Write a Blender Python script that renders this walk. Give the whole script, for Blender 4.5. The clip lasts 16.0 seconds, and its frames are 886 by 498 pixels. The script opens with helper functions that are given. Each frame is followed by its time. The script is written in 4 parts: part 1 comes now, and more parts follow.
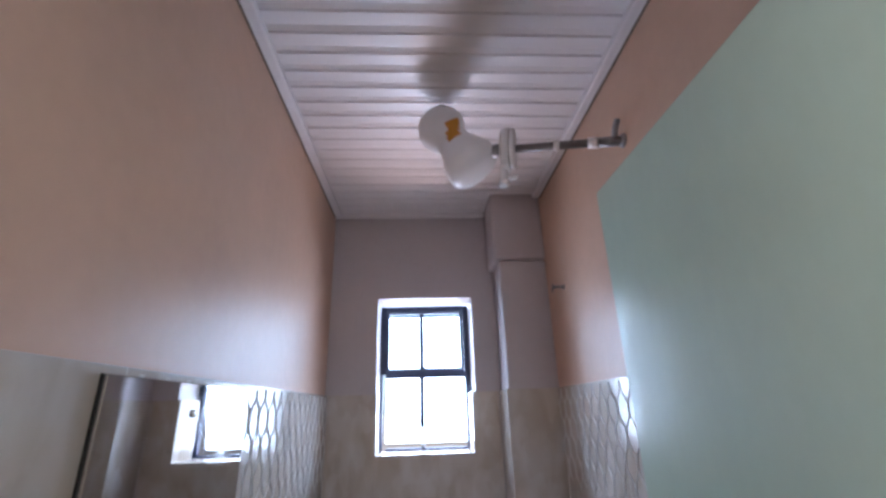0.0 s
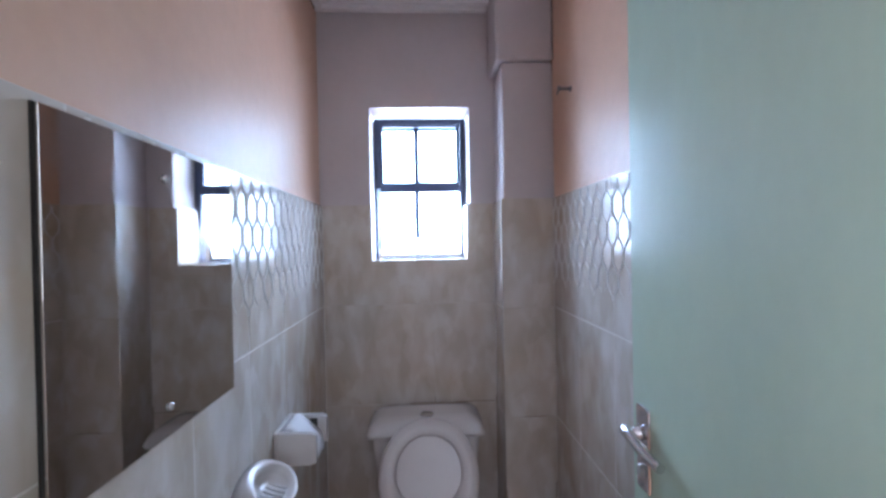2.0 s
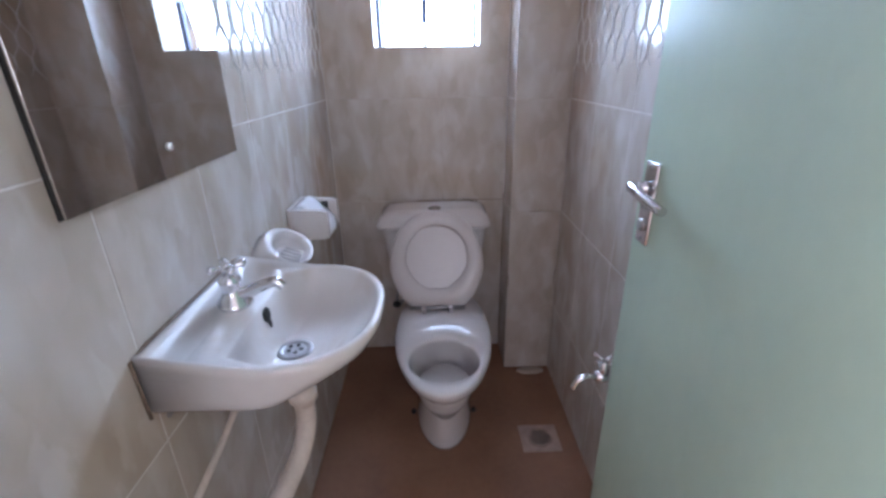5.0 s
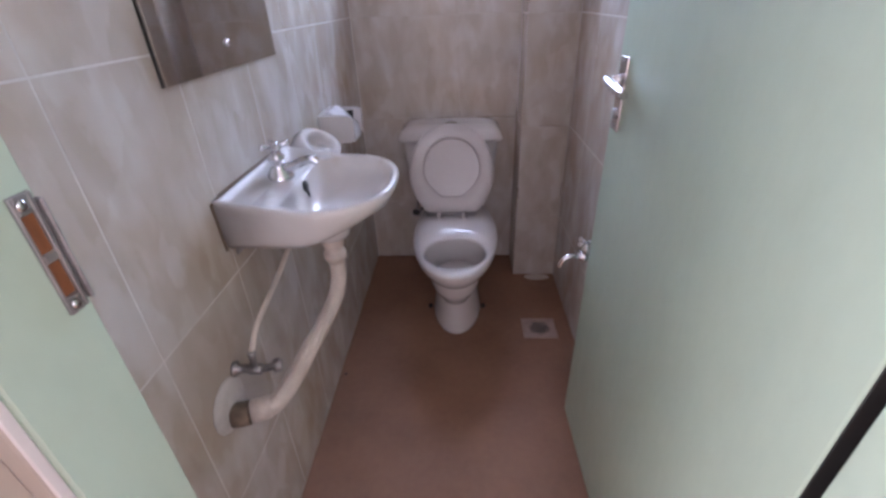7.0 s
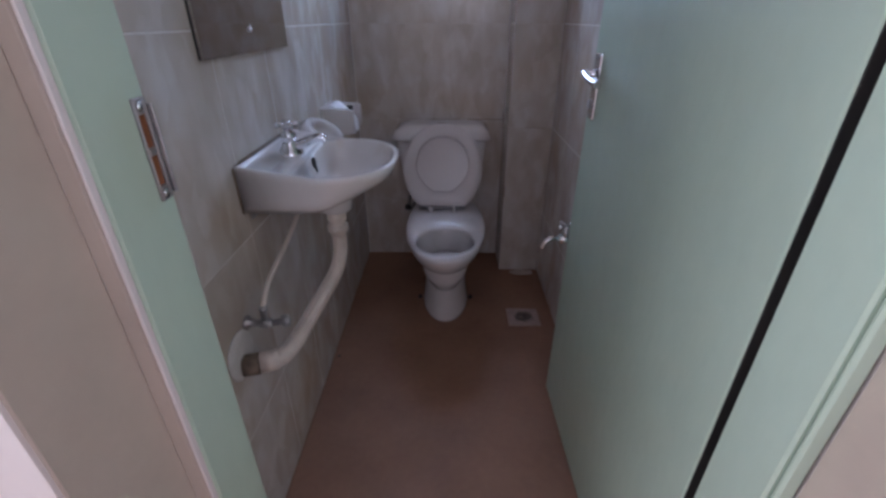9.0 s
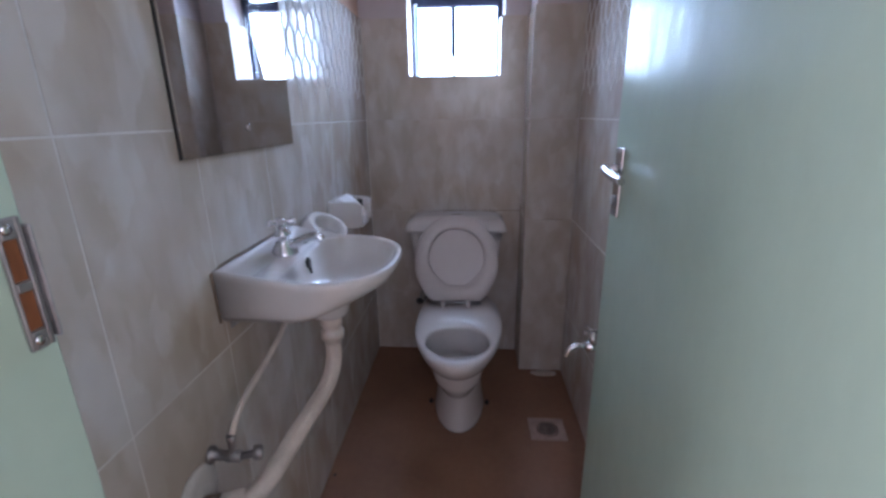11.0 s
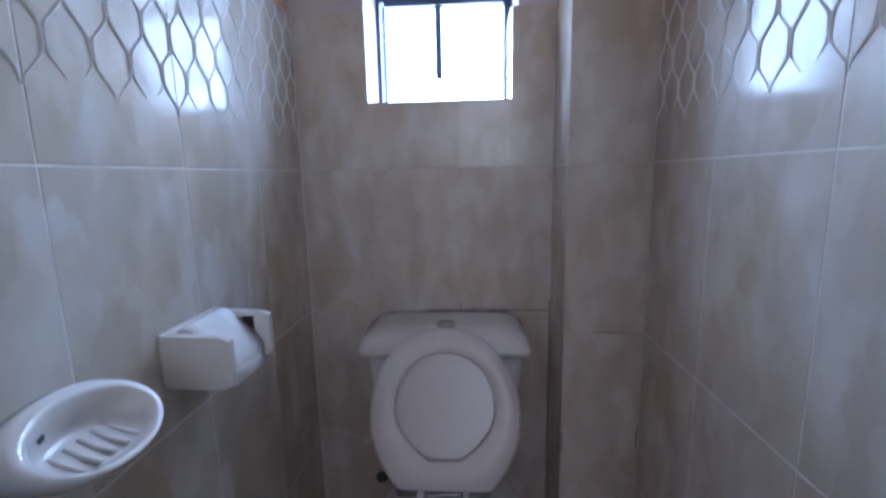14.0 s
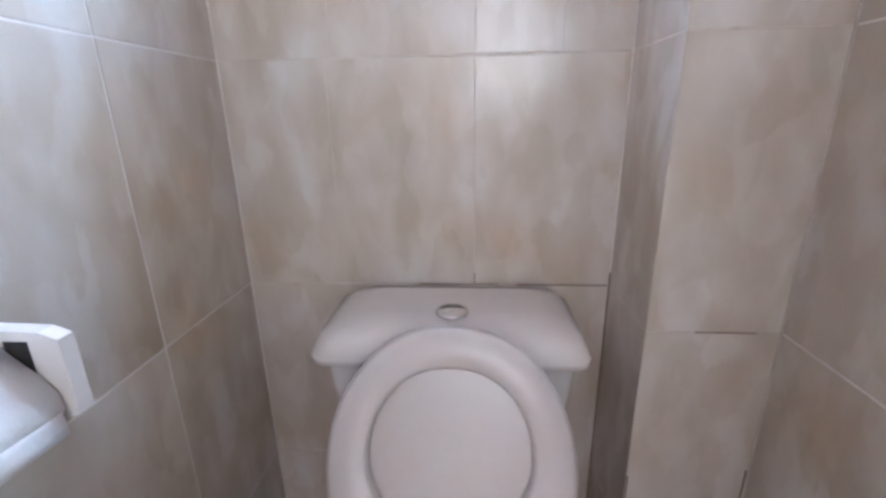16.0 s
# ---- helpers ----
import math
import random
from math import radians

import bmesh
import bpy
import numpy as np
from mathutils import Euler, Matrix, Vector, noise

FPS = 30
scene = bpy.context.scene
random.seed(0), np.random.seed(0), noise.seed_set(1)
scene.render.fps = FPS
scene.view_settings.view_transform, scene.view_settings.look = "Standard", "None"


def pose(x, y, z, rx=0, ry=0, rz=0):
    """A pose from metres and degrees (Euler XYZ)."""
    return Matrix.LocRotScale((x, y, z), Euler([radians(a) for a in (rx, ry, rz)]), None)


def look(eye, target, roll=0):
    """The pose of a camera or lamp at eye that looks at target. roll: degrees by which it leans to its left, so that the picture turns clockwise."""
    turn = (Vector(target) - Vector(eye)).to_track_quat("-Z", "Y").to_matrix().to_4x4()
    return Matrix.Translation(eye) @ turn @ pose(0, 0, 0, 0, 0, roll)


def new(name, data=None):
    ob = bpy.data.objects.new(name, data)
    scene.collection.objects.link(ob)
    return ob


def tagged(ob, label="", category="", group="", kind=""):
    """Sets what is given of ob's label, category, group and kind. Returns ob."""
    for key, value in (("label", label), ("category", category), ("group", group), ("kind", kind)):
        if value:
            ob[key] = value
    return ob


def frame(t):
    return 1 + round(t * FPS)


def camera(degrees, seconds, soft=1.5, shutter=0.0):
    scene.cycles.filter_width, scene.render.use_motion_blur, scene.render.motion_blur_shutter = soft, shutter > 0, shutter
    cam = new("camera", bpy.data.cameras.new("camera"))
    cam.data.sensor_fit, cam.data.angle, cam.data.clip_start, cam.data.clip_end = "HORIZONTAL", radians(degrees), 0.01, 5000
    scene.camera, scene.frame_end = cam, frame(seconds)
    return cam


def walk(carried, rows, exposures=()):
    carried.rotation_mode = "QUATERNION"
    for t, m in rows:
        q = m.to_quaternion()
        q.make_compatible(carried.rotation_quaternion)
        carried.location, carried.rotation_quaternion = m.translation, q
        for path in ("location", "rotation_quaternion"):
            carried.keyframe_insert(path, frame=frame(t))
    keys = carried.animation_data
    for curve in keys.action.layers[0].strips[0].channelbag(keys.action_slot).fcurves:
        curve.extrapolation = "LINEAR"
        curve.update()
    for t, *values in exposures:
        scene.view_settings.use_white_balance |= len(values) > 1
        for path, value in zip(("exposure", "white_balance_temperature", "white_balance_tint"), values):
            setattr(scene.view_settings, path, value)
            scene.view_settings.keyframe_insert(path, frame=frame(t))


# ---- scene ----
cam = camera(91.2, 16.0, soft=3.0)
PATH = [
    (0, (0.094, 0.1, 1.452), (0.2, 1.973, 2.144), -1.8),
    (0.5, (0.091, 0.121, 1.433), (0.216, 2.031, 2.014), -0.1),
    (1, (0.099, 0.147, 1.405), (0.232, 2.111, 1.756), -0.6),
    (1.5, (0.109, 0.167, 1.382), (0.221, 2.157, 1.546), -1.0),
    (2, (0.113, 0.186, 1.349), (0.21, 2.183, 1.331), -1.1),
    (2.5, (0.119, 0.196, 1.324), (0.196, 2.189, 1.172), -1.2),
    (3, (0.112, 0.208, 1.298), (0.182, 2.183, 0.989), -1.0),
    (3.5, (0.115, 0.222, 1.271), (0.173, 2.168, 0.815), -0.9),
    (5.8, (0.126, 0.132, 1.185), (0.118, 1.926, 0.301), -1.4),
    (6, (0.15, 0.095, 1.178), (0.109, 1.873, 0.264), -1.2),
    (6.5, (0.164, 0.02, 1.167), (0.076, 1.758, 0.182), -1.6),
    (7, (0.168, -0.02, 1.174), (0.073, 1.708, 0.171), -2.0),
    (7.5, (0.138, -0.11, 1.172), (0.045, 1.619, 0.17), -1.9),
    (8, (0.127, -0.171, 1.16), (0.035, 1.547, 0.14), -2.0),
    (8.5, (0.135, -0.17, 1.149), (0.114, 1.56, 0.146), -0.4),
    (9, (0.151, -0.158, 1.133), (0.124, 1.608, 0.195), -0.0),
    (9.5, (0.159, -0.144, 1.131), (0.101, 1.673, 0.298), -0.3),
    (9.6, (0.16, -0.137, 1.132), (0.102, 1.685, 0.31), -0.4),
    (11.8, (0.184, 0.128, 1.133), (0.032, 2.071, 0.684), -0.6),
    (12, (0.166, 0.18, 1.138), (0.036, 2.13, 0.715), -1.0),
    (12.5, (0.15, 0.264, 1.142), (0.036, 2.225, 0.762), -0.8),
    (13, (0.174, 0.418, 1.133), (0.051, 2.385, 0.796), -1.1),
    (13.5, (0.182, 0.617, 1.123), (0.091, 2.585, 0.78), -1.1),
    (14, (0.183, 0.738, 1.095), (0.058, 2.706, 0.761), -1.2),
    (14.5, (0.132, 0.885, 1.074), (0.012, 2.845, 0.694), -0.7),
    (15, (0.128, 1.021, 1.051), (-0.008, 2.962, 0.589), -0.8),
    (15.3, (0.133, 1.083, 1.039), (-0.013, 3.011, 0.527), -1.2),
    (15.5, (0.143, 1.11, 1.037), (-0.014, 3.032, 0.505), -1.2),
    (16, (0.151, 1.164, 1.025), (0.017, 3.068, 0.428), -1.0),
]
EXPOSURES = [(0, -0.12, 5850, 17), (0.5, 0.0, 5750, 17), (1.0, 0.27, 5650, 16), (2.5, 0.33, 5450, 14), (3.5, 0.28, 5450, 15), (6.0, 0.88, 5800, 20), (6.5, 0.75, 5850, 24), (7, 0.66, 5900, 25), (7.5, 0.15, 5900, 25), (8, -0.15, 5750, 23), (9, -0.25, 5500, 20), (9.5, -0.25, 5500, 19), (12, 0.27, 5400, 17), (12.5, 0.17, 5300, 14), (13.5, 0.05, 5150, 13), (14.5, 0.42, 5400, 14), (15.5, 1.25, 5700, 13), (16, 1.5, 5800, 12)]
walk(cam, [(t, look(eye, target, roll)) for t, eye, target, roll in PATH], EXPOSURES)

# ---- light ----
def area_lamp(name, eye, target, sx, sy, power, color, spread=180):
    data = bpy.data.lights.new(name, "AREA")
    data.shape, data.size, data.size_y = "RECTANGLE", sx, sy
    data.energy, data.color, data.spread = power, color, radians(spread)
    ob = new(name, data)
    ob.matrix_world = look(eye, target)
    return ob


world = bpy.data.worlds.new("world")
scene.world = world
world.use_nodes = True
wn = world.node_tree.nodes
sky = wn.new("ShaderNodeTexSky")
sky.sky_type, sky.sun_disc = "NISHITA", False
sky.sun_elevation, sky.sun_rotation = radians(50), radians(200)
world.node_tree.links.new(sky.outputs[0], wn["Background"].inputs[0])
wn["Background"].inputs[1].default_value = 0.12
sun = new("sun", bpy.data.lights.new("sun", "SUN"))
sun.data.energy, sun.data.angle, sun.data.color = 4.0, radians(0.5), (1.0, 0.94, 0.85)
sun.matrix_world = look((0, 0, 20), (-4.0, 12.0, 4.0))
# daylight through the toilet window: sky from above, sunlit ground from below
area_lamp("window_skylight", (0.11, 2.2, 1.62), (0.11, 0.9, 1.15), 0.46, 0.66, 12.5, (0.62, 0.79, 1.0), 135)
area_lamp("window_groundlight", (0.11, 2.6, 0.9), (0.11, 1.1, 2.17), 0.5, 0.3, 11.0, (1.0, 0.73, 0.64))
# fill lamps added in made-up openings of the unseen hall
area_lamp("hall_fill_west", (-1.62, -0.75, 1.6), (0.0, -0.55, 1.1), 1.0, 1.1, 40.0, (0.97, 0.94, 0.90))
area_lamp("hall_fill_east", (1.82, -0.75, 1.6), (0.0, -0.55, 1.1), 1.0, 1.1, 8.0, (1.0, 0.96, 0.92))
area_lamp("hall_fill_south", (0.5, -1.77, 1.65), (0.15, 1.9, 1.85), 0.9, 0.9, 3.6, (1.0, 0.95, 0.92), 120)


# ---- materials ----
def material(name, color, rough=0.5, metal=0.0, vary=0.08, scale=6.0, bump=0.0, bump_scale=60.0, spec=0.5, coat=0.0, stretch=(1, 1, 1)):
    m = bpy.data.materials.new(name)
    m.use_nodes = True
    nt = m.node_tree
    b = nt.nodes["Principled BSDF"]
    b.inputs["Roughness"].default_value = rough
    b.inputs["Metallic"].default_value = metal
    b.inputs["Specular IOR Level"].default_value = spec
    b.inputs["Coat Weight"].default_value = coat
    b.inputs["Coat Roughness"].default_value = 0.08
    co = nt.nodes.new("ShaderNodeTexCoord")
    mp = nt.nodes.new("ShaderNodeMapping")
    mp.inputs["Scale"].default_value = stretch
    nt.links.new(co.outputs["Object"], mp.inputs["Vector"])
    n1 = nt.nodes.new("ShaderNodeTexNoise")
    n1.inputs["Scale"].default_value, n1.inputs["Detail"].default_value = scale, 6
    n2 = nt.nodes.new("ShaderNodeTexNoise")
    n2.inputs["Scale"].default_value, n2.inputs["Detail"].default_value = scale * 9, 3
    mix = nt.nodes.new("ShaderNodeMath")
    mix.operation = "MULTIPLY_ADD"
    mix.inputs[1].default_value = 0.35
    ramp = nt.nodes.new("ShaderNodeValToRGB")
    lo = [c * (1 - vary) for c in color]
    hi = [min(1, c * (1 + vary)) for c in color]
    ramp.color_ramp.elements[0].position, ramp.color_ramp.elements[1].position = 0.45, 0.9
    ramp.color_ramp.elements[0].color, ramp.color_ramp.elements[1].color = (*lo, 1), (*hi, 1)
    for n in (n1, n2):
        nt.links.new(mp.outputs[0], n.inputs["Vector"])
    nt.links.new(n2.outputs["Fac"], mix.inputs[0])
    nt.links.new(n1.outputs["Fac"], mix.inputs[2])
    nt.links.new(mix.outputs[0], ramp.inputs[0])
    nt.links.new(ramp.outputs[0], b.inputs["Base Color"])
    if bump:
        n3 = nt.nodes.new("ShaderNodeTexNoise")
        n3.inputs["Scale"].default_value, n3.inputs["Detail"].default_value = bump_scale, 4
        nt.links.new(mp.outputs[0], n3.inputs["Vector"])
        bp = nt.nodes.new("ShaderNodeBump")
        bp.inputs["Strength"].default_value, bp.inputs["Distance"].default_value = bump, 0.004
        nt.links.new(n3.outputs["Fac"], bp.inputs["Height"])
        nt.links.new(bp.outputs[0], b.inputs["Normal"])
    return m


def tile_material(name, colors, rough):
    """Glazed tile with soft upright marble clouds, shifted from tile to tile."""
    m = bpy.data.materials.new(name)
    m.use_nodes = True
    nt = m.node_tree
    b = nt.nodes["Principled BSDF"]
    b.inputs["Roughness"].default_value = rough
    b.inputs["Specular IOR Level"].default_value = 0.37
    geo = nt.nodes.new("ShaderNodeNewGeometry")
    info = nt.nodes.new("ShaderNodeObjectInfo")
    mul = nt.nodes.new("ShaderNodeMath")
    mul.operation, mul.inputs[1].default_value = "MULTIPLY", 0.05
    add = nt.nodes.new("ShaderNodeVectorMath")
    add.operation = "ADD"
    nt.links.new(info.outputs["Random"], mul.inputs[0])
    nt.links.new(geo.outputs["Position"], add.inputs[0])
    nt.links.new(mul.outputs[0], add.inputs[1])
    mp = nt.nodes.new("ShaderNodeMapping")
    mp.inputs["Scale"].default_value = (1.0, 1.0, 0.50)
    nt.links.new(add.outputs[0], mp.inputs["Vector"])
    n1 = nt.nodes.new("ShaderNodeTexNoise")
    n1.inputs["Scale"].default_value, n1.inputs["Detail"].default_value, n1.inputs["Distortion"].default_value = 12, 1.5, 0.4
    n2 = nt.nodes.new("ShaderNodeTexNoise")
    n2.inputs["Scale"].default_value, n2.inputs["Detail"].default_value = 60, 5
    # upright dabs of glaze with soft, ragged borders
    wob = nt.nodes.new("ShaderNodeTexNoise")
    wob.inputs["Scale"].default_value, wob.inputs["Detail"].default_value = 26, 3
    sway = nt.nodes.new("ShaderNodeVectorMath")
    sway.operation, sway.inputs[1].default_value = "MULTIPLY_ADD", (0.06, 0.06, 0.06)
    nt.links.new(mp.outputs[0], wob.inputs["Vector"])
    nt.links.new(wob.outputs["Color"], sway.inputs[0])
    nt.links.new(mp.outputs[0], sway.inputs[2])
    n4 = nt.nodes.new("ShaderNodeTexVoronoi")
    n4.feature = "SMOOTH_F1"
    n4.inputs["Scale"].default_value, n4.inputs["Smoothness"].default_value = 22, 0.35
    for n in (n1, n2):
        nt.links.new(mp.outputs[0], n.inputs["Vector"])
    nt.links.new(sway.outputs[0], n4.inputs["Vector"])
    dab = nt.nodes.new("ShaderNodeSeparateColor")
    nt.links.new(n4.outputs["Color"], dab.inputs[0])
    ma = nt.nodes.new("ShaderNodeMath")
    ma.operation, ma.inputs[1].default_value = "MULTIPLY_ADD", 0.08
    nt.links.new(n2.outputs["Fac"], ma.inputs[0])
    nt.links.new(n1.outputs["Fac"], ma.inputs[2])
    mb = nt.nodes.new("ShaderNodeMath")
    mb.operation, mb.inputs[1].default_value = "MULTIPLY_ADD", 0.24
    nt.links.new(dab.outputs[0], mb.inputs[0])
    nt.links.new(ma.outputs[0], mb.inputs[2])
    ramp = nt.nodes.new("ShaderNodeValToRGB")
    el = ramp.color_ramp.elements
    el[0].position, el[0].color = 0.47, (*colors[0], 1)
    el[1].position, el[1].color = 0.86, (*colors[2], 1)
    mid = el.new(0.67)
    mid.color = (*colors[1], 1)
    nt.links.new(mb.outputs[0], ramp.inputs[0])
    # brown water stains across the tiles, at the size of a hand
    n5 = nt.nodes.new("ShaderNodeTexNoise")
    n5.inputs["Scale"].default_value, n5.inputs["Detail"].default_value = 3.2, 5
    nt.links.new(geo.outputs["Position"], n5.inputs["Vector"])
    stain = nt.nodes.new("ShaderNodeMapRange")
    stain.inputs[1].default_value, stain.inputs[2].default_value = 0.48, 0.72
    stain.inputs[3].default_value, stain.inputs[4].default_value = 0.0, 0.8
    nt.links.new(n5.outputs["Fac"], stain.inputs[0])
    tint = nt.nodes.new("ShaderNodeMix")
    tint.data_type, tint.blend_type = "RGBA", "MULTIPLY"
    tint.inputs[7].default_value = (0.93, 0.83, 0.70, 1)
    nt.links.new(stain.outputs[0], tint.inputs[0])
    nt.links.new(ramp.outputs[0], tint.inputs[6])
    nt.links.new(tint.outputs[2], b.inputs["Base Color"])
    n3 = nt.nodes.new("ShaderNodeTexNoise")
    n3.inputs["Scale"].default_value, n3.inputs["Detail"].default_value = 30, 3
    nt.links.new(add.outputs[0], n3.inputs["Vector"])
    bp = nt.nodes.new("ShaderNodeBump")
    bp.inputs["Strength"].default_value, bp.inputs["Distance"].default_value = 0.12, 0.003
    nt.links.new(n3.outputs["Fac"], bp.inputs["Height"])
    nt.links.new(bp.outputs[0], b.inputs["Normal"])
    return m


def glass_material():
    m = bpy.data.materials.new("window_glass")
    m.use_nodes = True
    b = m.node_tree.nodes["Principled BSDF"]
    b.inputs["Transmission Weight"].default_value = 1.0
    b.inputs["Roughness"].default_value = 0.02
    b.inputs["IOR"].default_value = 1.02
    b.inputs["Base Color"].default_value = (0.97, 0.99, 0.99, 1)
    return m


M_TILE = tile_material("marbled_tile", ((0.465, 0.405, 0.342), (0.525, 0.474, 0.421), (0.59, 0.556, 0.52)), 0.14)
M_RELIEF = material("relief_glaze", (0.72, 0.71, 0.69), 0.12, vary=0.03)
M_GROUT = material("pale_grout", (0.62, 0.59, 0.56), 0.8, vary=0.15, scale=20)
# darker copy of the grout for back wall and pillar joints
M_GROUT_END = material("darker_grout", (0.49, 0.44, 0.39), 0.8, vary=0.2, scale=20)
M_PEACH = material("peach_gloss_paint", (0.58, 0.375, 0.265), 0.40, spec=0.17, vary=0.07, scale=3, bump=0.35, bump_scale=24)
# the side walls' paint with lilac window haze put into its colour
M_WALL_HAZE = material("wall_paint_with_haze", (0.48, 0.43, 0.43), 0.4, vary=0.05, scale=4, bump=0.2, bump_scale=30)
M_HALL = material("pale_pink_wall_paint", (0.72, 0.655, 0.62), 0.5, vary=0.04, scale=4, bump=0.2, bump_scale=40)
# beige paint, browned to hold the shade inside the doorway
M_REVEAL = material("beige_paint_and_reveal_shade", (0.50, 0.425, 0.35), 0.5, vary=0.06, scale=7, bump=0.2, bump_scale=40)
M_FLOOR = material("red_brown_floor", (0.27, 0.148, 0.095), 0.55, spec=0.22, vary=0.14, scale=5, bump=0.15, bump_scale=50)
M_PVC = material("white_pvc", (0.74, 0.70, 0.70), 0.42, vary=0.03, scale=5)
M_MINT = material("mint_gloss_paint", (0.455, 0.555, 0.44), 0.22, spec=0.35, vary=0.04, scale=5, bump=0.38, bump_scale=20, stretch=(1, 1, 0.5))
M_CERAMIC = material("white_ceramic", (0.63, 0.59, 0.57), 0.12, vary=0.03, scale=6, coat=0.4)
M_BASIN = material("stained_white_ceramic", (0.655, 0.62, 0.60), 0.12, vary=0.03, scale=6, coat=0.4)
bt = M_BASIN.node_tree
blot = bt.nodes.new("ShaderNodeTexNoise")
blot.inputs["Scale"].default_value, blot.inputs["Detail"].default_value, blot.inputs["Distortion"].default_value = 10, 5, 0.6
blot_range = bt.nodes.new("ShaderNodeMapRange")
blot_range.inputs[1].default_value, blot_range.inputs[2].default_value = 0.56, 0.78
blot_range.inputs[3].default_value, blot_range.inputs[4].default_value = 0.0, 0.5
blot_mix = bt.nodes.new("ShaderNodeMix")
blot_mix.data_type = "RGBA"
blot_mix.inputs[7].default_value = (0.46, 0.365, 0.27, 1)
bt.links.new(bt.nodes["Mapping"].outputs[0], blot.inputs["Vector"])
bt.links.new(blot.outputs["Fac"], blot_range.inputs[0])
bt.links.new(blot_range.outputs[0], blot_mix.inputs[0])
bt.links.new(bt.nodes["Color Ramp"].outputs[0], blot_mix.inputs[6])
bt.links.new(blot_mix.outputs[2], bt.nodes["Principled BSDF"].inputs["Base Color"])
M_PLASTIC = material("white_plastic", (0.80, 0.78, 0.77), 0.3, vary=0.03, scale=10)
M_SEAT = material("cream_plastic_seat", (0.54, 0.49, 0.47), 0.25, vary=0.03, scale=8)
M_PIPE = material("old_white_pipe", (0.66, 0.57, 0.50), 0.45, vary=0.14, scale=18)
M_CHROME = material("chrome", (0.72, 0.72, 0.74), 0.14, metal=1.0, vary=0.06, scale=40)
M_STEEL = material("dull_steel", (0.36, 0.35, 0.35), 0.4, metal=0.8, vary=0.2, scale=40)
# dark steel with the window's blue flare mixed into its colour
M_FRAME = material("dark_steel_with_flare", (0.045, 0.06, 0.12), 0.45, vary=0.2, scale=20)
# black for small dark parts, and for shade in holes and at the hinge
M_BLACK = material("black_parts_and_shade", (0.02, 0.018, 0.017), 0.6, vary=0.2, scale=30)
# sealant and grime colour, also painted in for shade under the ceiling strips
M_SEAL_SHADE = material("grimy_sealant_and_shade", (0.20, 0.15, 0.11), 0.8, vary=0.4, scale=40)
M_WOOD = material("raw_reddish_wood", (0.24, 0.085, 0.03), 0.6, vary=0.3, scale=30, stretch=(1, 1, 0.2))
M_PAPER = material("toilet_paper", (0.70, 0.69, 0.70), 0.9, vary=0.03, scale=20, bump=0.2, bump_scale=200)
M_GREYPIPE = material("grey_pipe", (0.17, 0.155, 0.15), 0.4, vary=0.15, scale=30)
M_ORANGE = material("orange_sticker", (0.62, 0.27, 0.02), 0.45, vary=0.08, scale=20)
M_WATER = material("bowl_water", (0.50, 0.47, 0.45), 0.03, vary=0.05, scale=4)
M_BRICK = material("orange_roof_tile", (0.55, 0.19, 0.08), 0.7, vary=0.25, scale=6)
M_GROUND = material("pale_dusty_ground", (0.45, 0.38, 0.30), 0.9, vary=0.2, scale=0.6)
M_GLASS = glass_material()
M_MIRROR = material("mirror_glass", (0.54, 0.53, 0.52), 0.02, metal=1.0, vary=0.04, scale=8)
# dusty smears on the mirror
mt = M_MIRROR.node_tree
smear = mt.nodes.new("ShaderNodeTexNoise")
smear.inputs["Scale"].default_value, smear.inputs["Detail"].default_value, smear.inputs["Distortion"].default_value = 9, 4, 1.2
smear_range = mt.nodes.new("ShaderNodeMapRange")
smear_range.inputs[1].default_value, smear_range.inputs[2].default_value = 0.5, 0.85
smear_range.inputs[3].default_value, smear_range.inputs[4].default_value = 0.02, 0.16
mt.links.new(mt.nodes["Mapping"].outputs[0], smear.inputs["Vector"])
mt.links.new(smear.outputs["Fac"], smear_range.inputs[0])
mt.links.new(smear_range.outputs[0], mt.nodes["Principled BSDF"].inputs["Roughness"])


# ---- building helpers ----
def box(bm, x0, x1, y0, y1, z0, z1, bevel=0.0, seg=1):
    r = bmesh.ops.create_cube(bm, size=1.0)
    vs = r["verts"]
    for v in vs:
        v.co = Vector(((x0 + x1) / 2 + v.co.x * (x1 - x0), (y0 + y1) / 2 + v.co.y * (y1 - y0), (z0 + z1) / 2 + v.co.z * (z1 - z0)))
    if bevel:
        es = list({e for v in vs for e in v.link_edges})
        bmesh.ops.bevel(bm, geom=es, offset=bevel, segments=seg, profile=0.5, affect="EDGES")
    return bm


def loft(bm, rings, cap0=True, cap1=True, closed=True):
    vr = [[bm.verts.new(p) for p in ring] for ring in rings]
    n = len(rings[0])
    for a, b in zip(vr, vr[1:]):
        for i in range(n if closed else n - 1):
            j = (i + 1) % n
            f = bm.faces.new((a[i], a[j], b[j], b[i]))
            f.smooth = True
    if cap0:
        bm.faces.new(vr[0][::-1])
    if cap1:
        bm.faces.new(vr[-1])
    return bm


def basis(axis):
    return Vector((0, 0, 1)).rotation_difference(Vector(axis).normalized()).to_matrix()


def lathe(bm, profile, origin=(0, 0, 0), axis=(0, 0, 1), n=24, cap0=True, cap1=True):
    """profile: (radius, height) pairs along the axis."""
    m = basis(axis)
    o = Vector(origin)
    rings = [[o + m @ Vector((r * math.cos(2 * math.pi * i / n), r * math.sin(2 * math.pi * i / n), h)) for i in range(n)] for r, h in profile]
    return loft(bm, rings, cap0, cap1)


